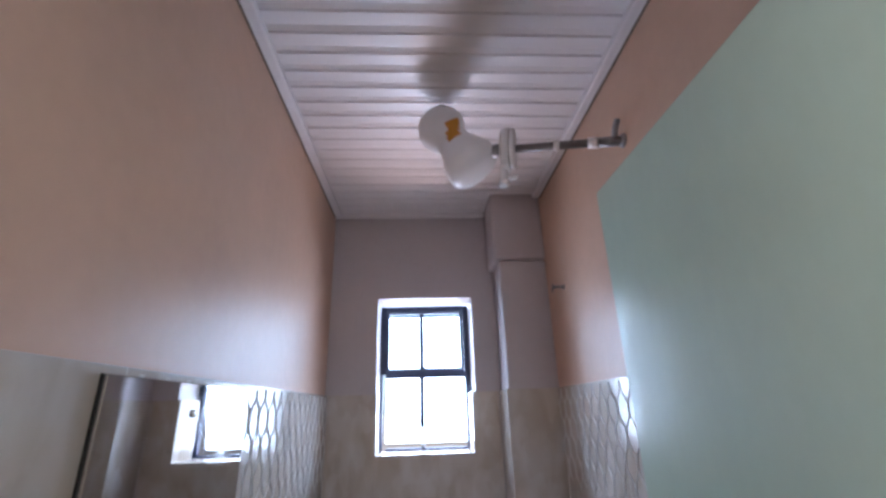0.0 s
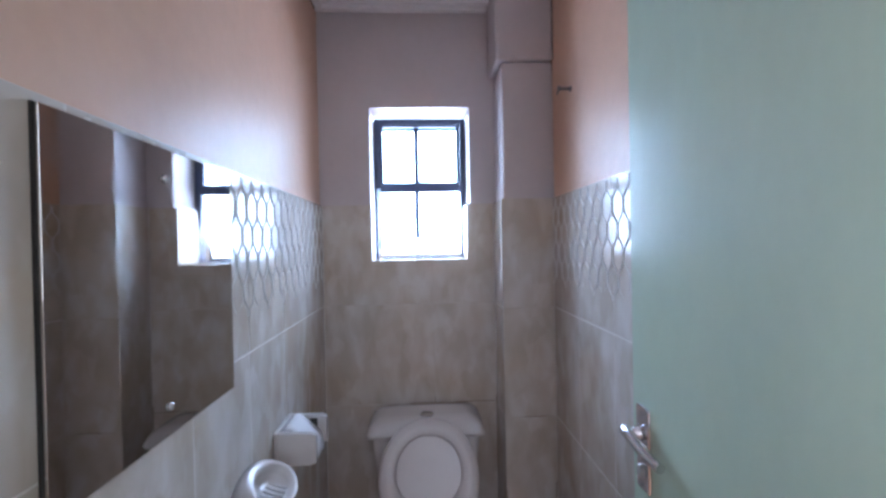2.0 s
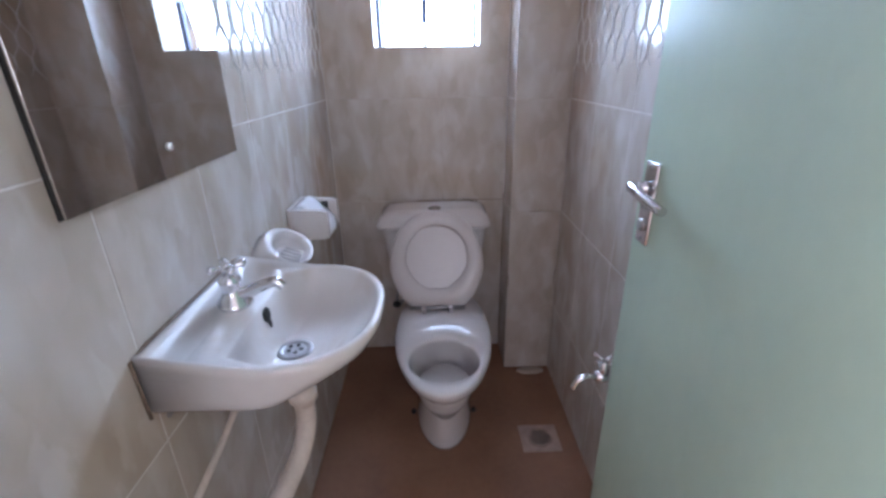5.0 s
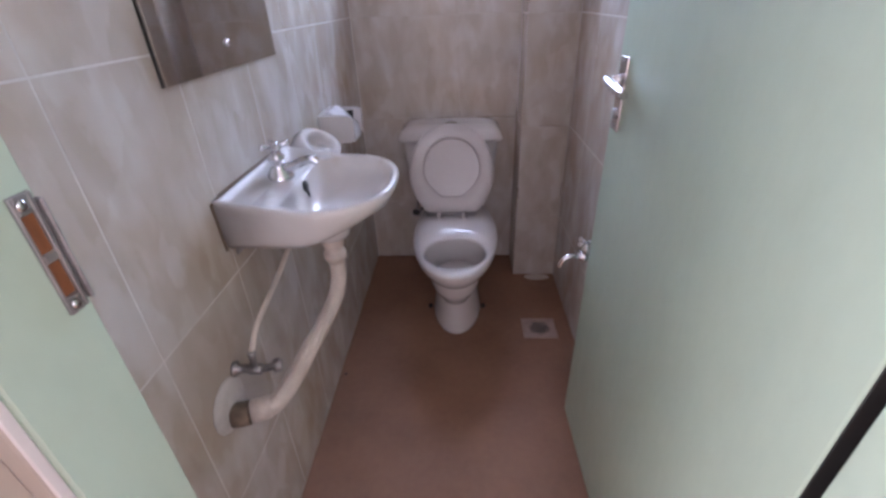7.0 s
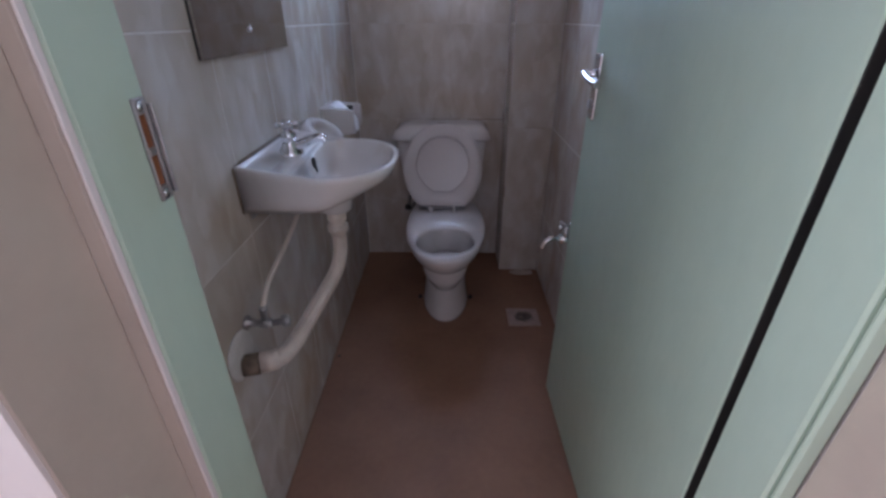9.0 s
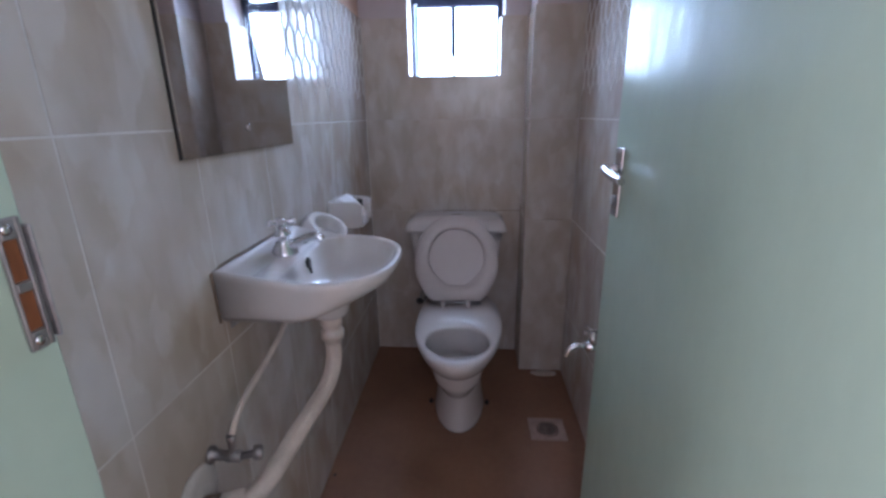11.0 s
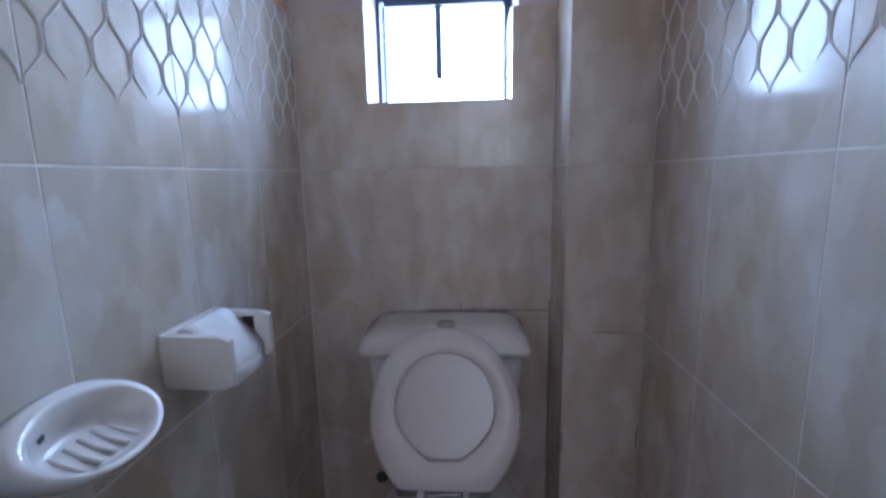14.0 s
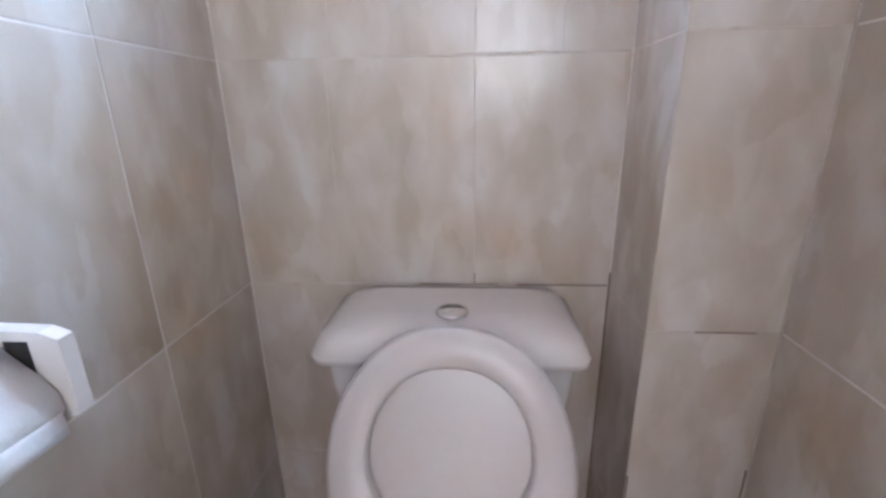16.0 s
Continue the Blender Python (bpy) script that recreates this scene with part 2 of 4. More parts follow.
def smooth_line(points, steps=6):
    pts = [Vector(p) for p in points]
    ext = [pts[0] * 2 - pts[1]] + pts + [pts[-1] * 2 - pts[-2]]
    out = []
    for a, b, c, d in zip(ext, ext[1:], ext[2:], ext[3:]):
        for k in range(steps):
            t = k / steps
            out.append(0.5 * (2 * b + (c - a) * t + (2 * a - 5 * b + 4 * c - d) * t * t + (3 * b - a - 3 * c + d) * t ** 3))
    return out + [pts[-1]]


def tube(bm, pts, radius, n=12):
    pts = [Vector(p) for p in pts]
    rings, side = [], None
    for i, p in enumerate(pts):
        d = (pts[min(i + 1, len(pts) - 1)] - pts[max(i - 1, 0)]).normalized()
        if side is None:
            side = d.orthogonal().normalized()
        side = (side - d * side.dot(d)).normalized()
        up = d.cross(side)
        r = radius(i / (len(pts) - 1)) if callable(radius) else radius
        rings.append([p + (side * math.cos(2 * math.pi * k / n) + up * math.sin(2 * math.pi * k / n)) * r for k in range(n)])
    return loft(bm, rings)


def linked(name, bm, mat, clean=True):
    if clean:
        bmesh.ops.recalc_face_normals(bm, faces=bm.faces)
    me = bpy.data.meshes.new(name)
    bm.to_mesh(me)
    bm.free()
    me.materials.append(mat)
    return new(name, me)


def part(name, bm, mat, parent, label="", category=""):
    ob = linked(name, bm, mat)
    ob.parent = parent
    m = parent.matrix_basis
    if parent.parent:
        m = parent.parent.matrix_basis @ parent.matrix_parent_inverse @ m
    ob.matrix_parent_inverse = m.inverted()
    return tagged(ob, label)


def thing(name, at, label, category, group=""):
    ob = new(name)
    ob.location = at
    ob.empty_display_size = 0.05
    return tagged(ob, label, category, group)


def structure(name, bm, mat, label, category):
    return tagged(linked(name, bm, mat), label, category, kind="structure")


def B():
    return bmesh.new()


# ---- plan ----
L, R, BK, FR = -0.28, 0.595, 1.93, 0.235      # faces of the tiled walls
PX, PY = 0.405, 1.752                          # pillar: tiled side and front
TOP = 1.515                                    # top of the tiling
CEIL = 2.30
SET = 0.010                                    # tile and bed thickness
WX0, WX1, WZ0, WZ1 = -0.088, 0.312, 1.287, 1.905
DX0, DX1 = -0.12, 0.505                        # door frame, clear inside
HY = 0.04                                      # hall face of the door wall

bm = B()
box(bm, -1.6, 1.8, -1.75, BK + 0.3, -0.12, 0.0)
floor = structure("floor", bm, M_FLOOR, "red-brown cement floor with a dull sheen", "floor")

bm = B()
box(bm, L - 0.2, L - SET, FR, BK + SET, 0.002, 2.45)
wall_left = structure("wall_left", bm, M_PEACH, "peach painted wall, tiled to shoulder height", "wall")
bm = B()
box(bm, R + SET, R + 0.2, FR, BK + SET, 0.002, 2.45)
wall_right = structure("wall_right", bm, M_PEACH, "peach painted wall, tiled to shoulder height", "wall")
bm = B()
y0, y1 = BK + SET, BK + 0.2
box(bm, L - 0.2, WX0, y0, y1, 0.002, 2.45)
box(bm, WX1, R + 0.2, y0, y1, 0.002, 2.45)
box(bm, WX0, WX1, y0, y1, 0.002, WZ0)
box(bm, WX0, WX1, y0, y1, WZ1, 2.45)
wall_back = structure("wall_back", bm, M_WALL_HAZE, "painted wall toned for window haze, with a small steel window, tiled below", "wall")

# boxed pillar in the corner
bm = B()
box(bm, PX + SET, R + SET - 0.001, PY + SET, BK + SET - 0.001, 0.003, 2.012, 0.004)
pillar = structure("pillar", bm, M_WALL_HAZE, "boxed-in corner pipe duct, tiled below and painted above", "pillar")
bm = B()
box(bm, PX - 0.012, R + SET - 0.002, PY - 0.012, BK + SET - 0.002, 2.013, CEIL + 0.02, 0.012, 2)
part("box_head", bm, M_WALL_HAZE, pillar)

# door wall, then the unseen hall and ceiling, with openings added for fill lamps
bm = B()
box(bm, -1.6, DX0 - 0.025, HY, FR, 0.002, 2.45)
box(bm, DX1 + 0.03, 1.8, HY, FR, 0.002, 2.45)
box(bm, DX0 - 0.025, DX1 + 0.03, HY, FR, 1.955, 2.45)
wall_front = structure("wall_front", bm, M_HALL, "pale pinkish painted wall round the doorway", "wall")
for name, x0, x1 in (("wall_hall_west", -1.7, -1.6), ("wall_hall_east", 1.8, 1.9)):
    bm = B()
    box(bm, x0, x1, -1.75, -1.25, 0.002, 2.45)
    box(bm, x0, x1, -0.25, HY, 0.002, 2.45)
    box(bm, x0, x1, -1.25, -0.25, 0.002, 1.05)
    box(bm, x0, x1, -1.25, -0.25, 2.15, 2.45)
    structure(name, bm, M_HALL, "unseen pale pinkish hall wall with an opening added for a fill lamp", "wall")
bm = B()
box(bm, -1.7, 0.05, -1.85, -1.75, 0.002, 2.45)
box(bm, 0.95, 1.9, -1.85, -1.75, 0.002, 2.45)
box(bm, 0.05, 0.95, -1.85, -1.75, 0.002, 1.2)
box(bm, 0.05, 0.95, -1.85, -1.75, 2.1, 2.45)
structure("wall_hall_south", bm, M_HALL, "unseen pale pinkish hall wall with an opening added for a fill lamp", "wall")
bm = B()
box(bm, -1.7, 1.9, -1.85, HY, 2.451, 2.55)
structure("ceiling_hall", bm, M_PVC, "plain white ceiling of the unseen hall", "ceiling")
# beige reveals inside the doorway, their shade put into the colour
bm = B()
box(bm, DX0 - 0.025, DX0 - 0.021, HY + 0.004, 0.148, 0.002, 1.955)
box(bm, DX1 + 0.026, DX1 + 0.03, HY + 0.004, 0.137, 0.002, 1.955)
structure("reveal", bm, M_REVEAL, "beige plaster reveal of the doorway, its shade put into the colour", "trim")

# ceiling of ribbed plastic strips
bm = B()
prof = []
y = FR - 0.02
while y < BK + 0.05:
    prof += [(y, CEIL), (y + 0.002, CEIL + 0.006), (y + 0.006, CEIL + 0.006), (y + 0.008, CEIL + 0.0005), (y + 0.030, CEIL + 0.0015), (y + 0.046, CEIL + 0.003), (y + 0.0615, CEIL)]
    y += 0.062
ra = [(L - 0.02, yy, zz) for yy, zz in prof]
rb = [(R + 0.02, yy, zz) for yy, zz in prof]
va, vb = [bm.verts.new(p) for p in ra], [bm.verts.new(p) for p in rb]
for i in range(len(prof) - 1):
    bm.faces.new((va[i], va[i + 1], vb[i + 1], vb[i]))
box(bm, L - 0.2, R + 0.2, FR - 0.02, BK + 0.2, CEIL + 0.02, CEIL + 0.1)
structure("ceiling", bm, M_PVC, "white ribbed plastic strip ceiling", "ceiling")


def cornice(name, x0, x1, y0, y1):
    bm = B()
    box(bm, x0, x1, y0, y1, CEIL - 0.018, CEIL + 0.004, 0.005, 2)
    strip = structure(name, bm, M_PVC, "white plastic edge strip under the ceiling", "trim")
    return strip


# thin dark box that paints the shade line between ceiling strip and wall
def strip_shade(strip, x0, x1, y0, y1):
    bm = B()
    box(bm, x0, x1, y0, y1, CEIL - 0.0215, CEIL - 0.0182)
    part("shade_line", bm, M_SEAL_SHADE, strip, "dark line painted for the shade between strip and wall")


trim_left = cornice("trim_left", L - 0.012, L + 0.022, FR + 0.001, BK - 0.02)
strip_shade(trim_left, L - 0.0098, L - 0.005, FR + 0.002, BK - 0.021)
trim_right = cornice("trim_right", R - 0.022, R + 0.012, FR + 0.001, PY - 0.014)
strip_shade(trim_right, R + 0.005, R + 0.0098, FR + 0.002, PY - 0.015)
cornice("trim_back", L - 0.01, PX - 0.014, BK - 0.016, BK + 0.012)


# ---- tiling ----
GAP = 0.0028
tile_meshes = {}


GAP_UP, GAP_SIDE = 0.0008, 0.0024             # upright joints: end walls, side walls


def tile_mesh(w, h, up):
    key = (round(w, 4), round(h, 4), up)
    if key not in tile_meshes:
        bm = B()
        box(bm, -w / 2 + up / 2, w / 2 - up / 2, 0, 0.008, -h / 2 + GAP / 2, h / 2 - GAP / 2, 0.0007)
        bmesh.ops.recalc_face_normals(bm, faces=bm.faces)
        me = bpy.data.meshes.new("tile")
        bm.to_mesh(me)
        bm.free()
        me.materials.append(M_TILE)
        tile_meshes[key] = me
    return tile_meshes[key]


def relief_mesh(w):
    """Raised wavy lines that meet and part, four long cells to a tile."""
    bm = B()
    pitch = 0.25 / 8
    k = 0
    while (k + 0.5) * pitch < w:
        sgn = 1 if k % 2 else -1
        x0 = -w / 2 + (k + 0.5) * pitch
        low = -0.118 + (0.016 if k % 4 == 1 else 0.0) + (0.024 if k % 4 == 2 else 0.0)
        prev = None
        steps = 34
        for i in range(steps + 1):
            z = low + (0.192 - low) * i / steps
            wave = max(-1.0, min(1.0, 1.35 * math.cos(2 * math.pi * z / 0.125)))
            x = x0 + sgn * 0.0138 * wave
            x = max(-w / 2 + 0.003, min(w / 2 - 0.003, x))
            s = min(1.0, 0.3 + 6.0 * i / steps)
            row = [bm.verts.new((x - 0.0027 * s, 0.0001, z)), bm.verts.new((x, -0.0028 * s, z)), bm.verts.new((x + 0.0027 * s, 0.0001, z))]
            if prev:
                for a in range(2):
                    f = bm.faces.new((prev[a], prev[a + 1], row[a + 1], row[a]))
                    f.smooth = True
            prev = row
        k += 1
    me = bpy.data.meshes.new("relief")
    bm.to_mesh(me)
    bm.free()
    me.materials.append(M_RELIEF)
    return me


relief_meshes = {}
ROWS_Z = [0.002, 0.315, 0.715, 1.115, TOP]


def lay_tile(parent, m, w, h, relief=False, up=GAP_UP):
    ob = new("tile", tile_mesh(w, h, up))
    ob.parent = parent
    ob.matrix_basis = m
    if relief:
        key = round(w, 4)
        if key not in relief_meshes:
            relief_meshes[key] = relief_mesh(w)
        rl = new("relief", relief_meshes[key])
        rl.parent = ob
    return ob


def bed(parent, x0, x1, y0, y1, z0=0.004, z1=TOP - 0.001):
    bm = B()
    box(bm, x0, x1, y0, y1, z0, z1)
    part("grout", bm, M_GROUT if parent in (wall_left, wall_right) else M_GROUT_END, parent)


def columns(a, b, joints):
    cut = [a] + [j for j in joints if a + 0.01 < j < b - 0.01] + [b]
    return list(zip(cut, cut[1:]))


SIDE = [0.19, 0.44, 0.69, 0.94, 1.185, 1.43, 1.68]
bed(wall_left, L - SET + 0.0005, L - 0.0006, FR + 0.001, BK - 0.0005)
bed(wall_right, R + 0.0006, R + SET - 0.0005, FR + 0.001, PY - 0.0005)
for z0, z1 in zip(ROWS_Z, ROWS_Z[1:]):
    deco = z0 > 1.0
    for a, b in columns(FR, BK, SIDE):
        lay_tile(wall_left, pose(L, (a + b) / 2, (z0 + z1) / 2, 0, 0, 90), b - a, z1 - z0, deco and a > 0.6, GAP_SIDE)
    for a, b in columns(FR, PY, [0.26, 0.51, 0.76, 1.01, 1.262, 1.512]):
        lay_tile(wall_right, pose(R, (a + b) / 2, (z0 + z1) / 2, 0, 0, -90), b - a, z1 - z0, deco, GAP_SIDE)
    for a, b in columns(L, PX, [-0.095, 0.155]):
        if deco:
            continue
        lay_tile(wall_back, pose((a + b) / 2, BK, (z0 + z1) / 2), b - a, z1 - z0)
    lay_tile(pillar, pose((PX + R) / 2, PY, (z0 + z1) / 2), R - PX, z1 - z0)
    lay_tile(pillar, pose(PX, (PY + BK) / 2, (z0 + z1) / 2, 0, 0, -90), BK - PY, z1 - z0)
# the cut row at the window
WL, WR = WX0 + 0.004, 0.295
for a, b, z0, z1 in [(L, WL, 1.115, TOP), (WL, 0.155, 1.115, WZ0 + 0.004), (0.155, WR, 1.115, WZ0 + 0.004), (WR, PX, 1.115, TOP)]:
    lay_tile(wall_back, pose((a + b) / 2, BK, (z0 + z1) / 2), b - a, z1 - z0)
bed(wall_back, L + 0.0005, PX - 0.0005, BK + 0.0006, BK + SET - 0.0005, 0.004, WZ0 + 0.002)
bed(wall_back, L + 0.0005, WL - 0.001, BK + 0.0006, BK + SET - 0.0005, WZ0 + 0.003)
bed(wall_back, WR + 0.001, PX - 0.0005, BK + 0.0006, BK + SET - 0.0005, WZ0 + 0.003)
bed(pillar, PX + 0.0006, R - 0.0005, PY + 0.0006, PY + SET - 0.0005)
bed(pillar, PX + 0.0006, PX + SET - 0.0005, PY + SET, BK - 0.0005)
bm = B()
box(bm, L - 0.004, L + 0.0022, BK - 0.0022, BK + 0.004, 0.004, TOP - 0.002)
part("corner_grout", bm, M_GROUT, wall_back)
bm = B()
box(bm, PX - 0.0022, PX + 0.004, BK - 0.0022, BK + 0.004, 0.004, 0.740)
part("corner_grout", bm, M_SEAL_SHADE, wall_back, "grimy corner joint")
bm = B()
box(bm, PX - 0.0020, PX + 0.004, BK - 0.0020, BK + 0.004, 0.741, TOP - 0.002)
part("corner_grout", bm, M_GROUT, wall_back)
bm = B()
box(bm, R - 0.0022, R + 0.004, PY - 0.0022, PY + 0.004, 0.004, TOP - 0.002)
part("corner_grout", bm, M_GROUT_END, pillar)
bm = B()
box(bm, PX + 0.0008, PX + 0.006, PY + 0.0008, PY + 0.006, 0.004, TOP - 0.002)
part("corner_grout", bm, M_GROUT_END, pillar)
for x0, x1, z0, z1 in ((0.235, 0.400, 0.7138, 0.7162), (0.1545, 0.1568, 0.717, 0.737), (0.05, 0.20, 0.7141, 0.7159)):
    bm = B()
    box(bm, x0, x1, BK - 0.0008, BK + 0.0005, z0, z1)
    part("grime", bm, M_SEAL_SHADE, wall_back, "black mould in the tile joint")
for x0, x1, z0, z1 in ((0.474, 0.560, 0.7141, 0.7158), (PX + 0.001, PX + 0.004, 0.40, 0.45), (R - 0.006, R - 0.003, 0.41, 0.47)):
    bm = B()
    box(bm, x0, x1, PY - 0.0008, PY + 0.0005, z0, z1)
    part("grime", bm, M_SEAL_SHADE, pillar, "black mould in the tile joint")
# tiled lining in the window's lower reveal
bm = B()
box(bm, WR, WX1 - 0.0005, BK + 0.0005, BK + 0.155, WZ0 + 0.005, TOP)
part("reveal_tile", bm, M_TILE, wall_back)
bm = B()
box(bm, WX0 + 0.0005, WR - 0.0005, BK + SET, BK + 0.155, WZ0 + 0.0005, WZ0 + 0.005)
part("sill_tile", bm, M_TILE, wall_back)


# ---- window ----
def steel_bar(bm, x0, x1, y0, y1, z0, z1):
    box(bm, x0, x1, y0, y1, z0, z1, 0.003)


FY = 2.10
window_1 = new("window_1")
window_1.location = (0.11, FY, WZ0)
tagged(window_1, "small dark steel window with a top casement over a fixed pane", "window", kind="structure")
bm = B()
steel_bar(bm, WX0, WX0 + 0.026, FY, FY + 0.03, 1.60, WZ1)
steel_bar(bm, WX1 - 0.024, WX1, FY, FY + 0.03, 1.60, WZ1)
steel_bar(bm, WX0, WX0 + 0.012, FY, FY + 0.03, WZ0 + 0.006, 1.60)
steel_bar(bm, WX1 - 0.024, WX1, FY, FY + 0.03, WZ0 + 0.006, 1.60)
steel_bar(bm, WX0 + 0.026, WX1 - 0.024, FY, FY + 0.03, WZ1 - 0.024, WZ1)
steel_bar(bm, WX0 + 0.026, WX1 - 0.024, FY, FY + 0.03, WZ0 + 0.006, WZ0 + 0.014)
steel_bar(bm, WX0 + 0.026, WX1 - 0.024, FY - 0.008, FY + 0.03, 1.584, 1.614)
wf = part("window_frame", bm, M_FRAME, window_1)
bm = B()
sx0, sx1, sz0, sz1 = WX0 + 0.026, WX1 - 0.026, 1.615, WZ1 - 0.026
steel_bar(bm, sx0, sx0 + 0.014, FY - 0.012, FY + 0.012, sz0, sz1)
steel_bar(bm, sx1 - 0.016, sx1, FY - 0.012, FY + 0.012, sz0, sz1)
steel_bar(bm, sx0 + 0.014, sx1 - 0.016, FY - 0.012, FY + 0.012, sz0, sz0 + 0.010)
steel_bar(bm, sx0 + 0.014, sx1 - 0.016, FY - 0.012, FY + 0.012, sz1 - 0.012, sz1)
steel_bar(bm, 0.086, 0.107, FY - 0.008, FY + 0.012, sz0 + 0.010, sz1 - 0.012)
sash = part("casement", bm, M_FRAME, window_1)
bm = B()
box(bm, 0.085, 0.113, FY - 0.03, FY - 0.012, 1.614, 1.629, 0.003)
box(bm, 0.112, 0.150, FY - 0.028, FY - 0.020, 1.616, 1.625, 0.003)
part("catch", bm, M_FRAME, sash)
# glare put into the shape: the bar stops short and leaves a stub
bm = B()
steel_bar(bm, 0.086, 0.106, FY - 0.006, FY + 0.014, 1.380, 1.584)
part("glazing_bar", bm, M_FRAME, window_1)
bm = B()
box(bm, 0.090, 0.106, FY - 0.004, FY + 0.012, WZ0 + 0.014, WZ0 + 0.03, 0.003)
part("bar_stub", bm, M_STEEL, window_1)
for z0, z1 in ((WZ0 + 0.014, 1.584), (sz0 + 0.010, sz1 - 0.012)):
    bm = B()
    box(bm, WX0 + 0.027, WX1 - 0.027, FY + 0.016, FY + 0.019, z0, z1)
    pane = part("pane", bm, M_GLASS, window_1)
    pane.visible_shadow = False

# outside: ground, and the orange-roofed neighbour
bm = B()
box(bm, -300, 300, -300, 600, -3.2, -3.0)
structure("ground", bm, M_GROUND, "pale dusty ground outside in full sun", "ground")
bm = B()
box(bm, -1.6, 1.8, -1.75, BK + 0.3, -2.999, -0.121)
structure("wall_lower_storey", bm, M_HALL, "pale plain outer wall of the storey below", "wall")
house = thing("neighbour_house", (5.5, 9.0, -3.0), "neighbouring house with pale walls and an orange tiled roof", "house")
bm = B()
box(bm, 2.6, 10, 7, 12, -3.0, 2.6)
part("wall", bm, M_HALL, house)
bm = B()
loft(bm, [[(2.2, 6.4, 2.601), (10.4, 6.4, 2.601), (10.4, 12.6, 2.601), (2.2, 12.6, 2.601)], [(5.0, 9.4, 5.2), (7.6, 9.4, 5.2), (7.6, 9.6, 5.2), (5.0, 9.6, 5.2)]])
part("roof", bm, M_BRICK, house)

# ---- door frame and door ----
door_frame = new("door_frame")
door_frame.location = (0.19, 0.19, 0)
tagged(door_frame, "mint green painted wooden door frame with a bead", "door frame", kind="structure")
for s, x in ((-1, DX0), (1, DX1)):
    bm = B()
    a, b = sorted((x, x + s * 0.0295))
    box(bm, a, b, 0.157 if s < 0 else 0.146, FR + 0.007 if s < 0 else FR - 0.002, 0.001, 1.953, 0.003)
    jamb = part("jamb", bm, M_MINT, door_frame)
    bm = B()
    a, b = sorted((x + s * 0.004, x + s * 0.024))
    box(bm, a, b, 0.1485 if s < 0 else 0.1375, 0.1565 if s < 0 else 0.1455, 0.001, 1.953, 0.003)
    part("bead", bm, M_REVEAL if s < 0 else M_MINT, door_frame, "beige painted bead" if s < 0 else "")
    if s < 0:
        bm = B()
        box(bm, x - 0.0275, x - 0.0243, 0.1455, 0.1565, 0.001, 1.953, 0.001)
        box(bm, x - 0.0038, x - 0.0008, 0.1480, 0.1565, 0.001, 1.953, 0.001)
        part("pale_edge", bm, M_HALL, door_frame, "thin pale line along the bead")
    if s < 0:
        jamb_left = jamb
bm = B()
box(bm, DX0, DX1, 0.157, FR - 0.002, 1.912, 1.953, 0.003)
part("head", bm, M_MINT, door_frame)
# strike plate with raw wood in its holes
bm = B()
for a, b, c, d in ((0.219, 0.2215, 0.981, 1.073), (0.232, 0.236, 0.981, 1.073), (0.2215, 0.232, 0.981, 0.995), (0.2215, 0.232, 1.023, 1.030), (0.2215, 0.232, 1.059, 1.073)):
    box(bm, DX0, DX0 + 0.0035, a, b, c, d, 0.0008)
box(bm, DX0 + 0.0005, DX0 + 0.007, 0.2365, 0.2395, 0.985, 1.067, 0.001)
strike = part("strike_plate", bm, M_STEEL, jamb_left, "scratched steel strike plate with paint round it")
bm = B()
box(bm, DX0 + 0.0002, DX0 + 0.001, 0.2215, 0.232, 0.995, 1.023)
box(bm, DX0 + 0.0002, DX0 + 0.001, 0.2215, 0.232, 1.030, 1.059)
part("bare_wood", bm, M_WOOD, jamb_left, "raw reddish wood in the latch holes")
for z in (0.988, 1.066):
    bm = B()
    lathe(bm, [(0.004, 0), (0.0035, 0.0012), (0.0005, 0.0016)], (DX0 + 0.0035, 0.225, z), (1, 0, 0), 10)
    part("screw", bm, M_CHROME, jamb_left)

DF = 0.503
door_1 = new("door_1")
door_1.location = (DF + 0.02, 0.26, 0)
tagged(door_1, "mint green painted flush door, swung open into the room", "door", kind="structure")
bm = B()
box(bm, DF, DF + 0.04, 0.2465, 0.954, 0.010, 1.897, 0.003, 2)
for v in bm.verts:
    v.co.x -= 0.013 * (v.co.y - 0.265) / 0.69
leaf = part("leaf", bm, M_MINT, door_1)
# black strip put in for the shade seen past the hinge edge
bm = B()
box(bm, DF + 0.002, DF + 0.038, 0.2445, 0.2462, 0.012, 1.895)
part("hinge_shade", bm, M_BLACK, leaf, "black strip for the shade at the hinge edge")
DF = DF - 0.012
bm = B()
box(bm, DF - 0.007, DF - 0.0002, 0.890, 0.932, 0.921, 1.065, 0.003, 2)
plate = part("handle_plate", bm, M_CHROME, leaf, "bright chrome handle plate")
bm = B()
lathe(bm, [(0.012, 0), (0.012, 0.008), (0.009, 0.011), (0.009, 0.024)], (DF - 0.007, 0.912, 1.020), (-1, 0, 0), 16)
tube(bm, smooth_line([(DF - 0.028, 0.926, 1.020), (DF - 0.031, 0.905, 1.019), (DF - 0.032, 0.86, 1.013), (DF - 0.030, 0.812, 1.009)]), lambda t: 0.0110 - 0.003 * t, 14)
part("door_handle", bm, M_CHROME, leaf, "worn chrome lever handle")
bm = B()
lathe(bm, [(0.011, 0), (0.011, 0.004), (0.008, 0.007)], (DF - 0.007, 0.911, 0.955), (-1, 0, 0), 16)
part("key_escutcheon", bm, M_STEEL, leaf)
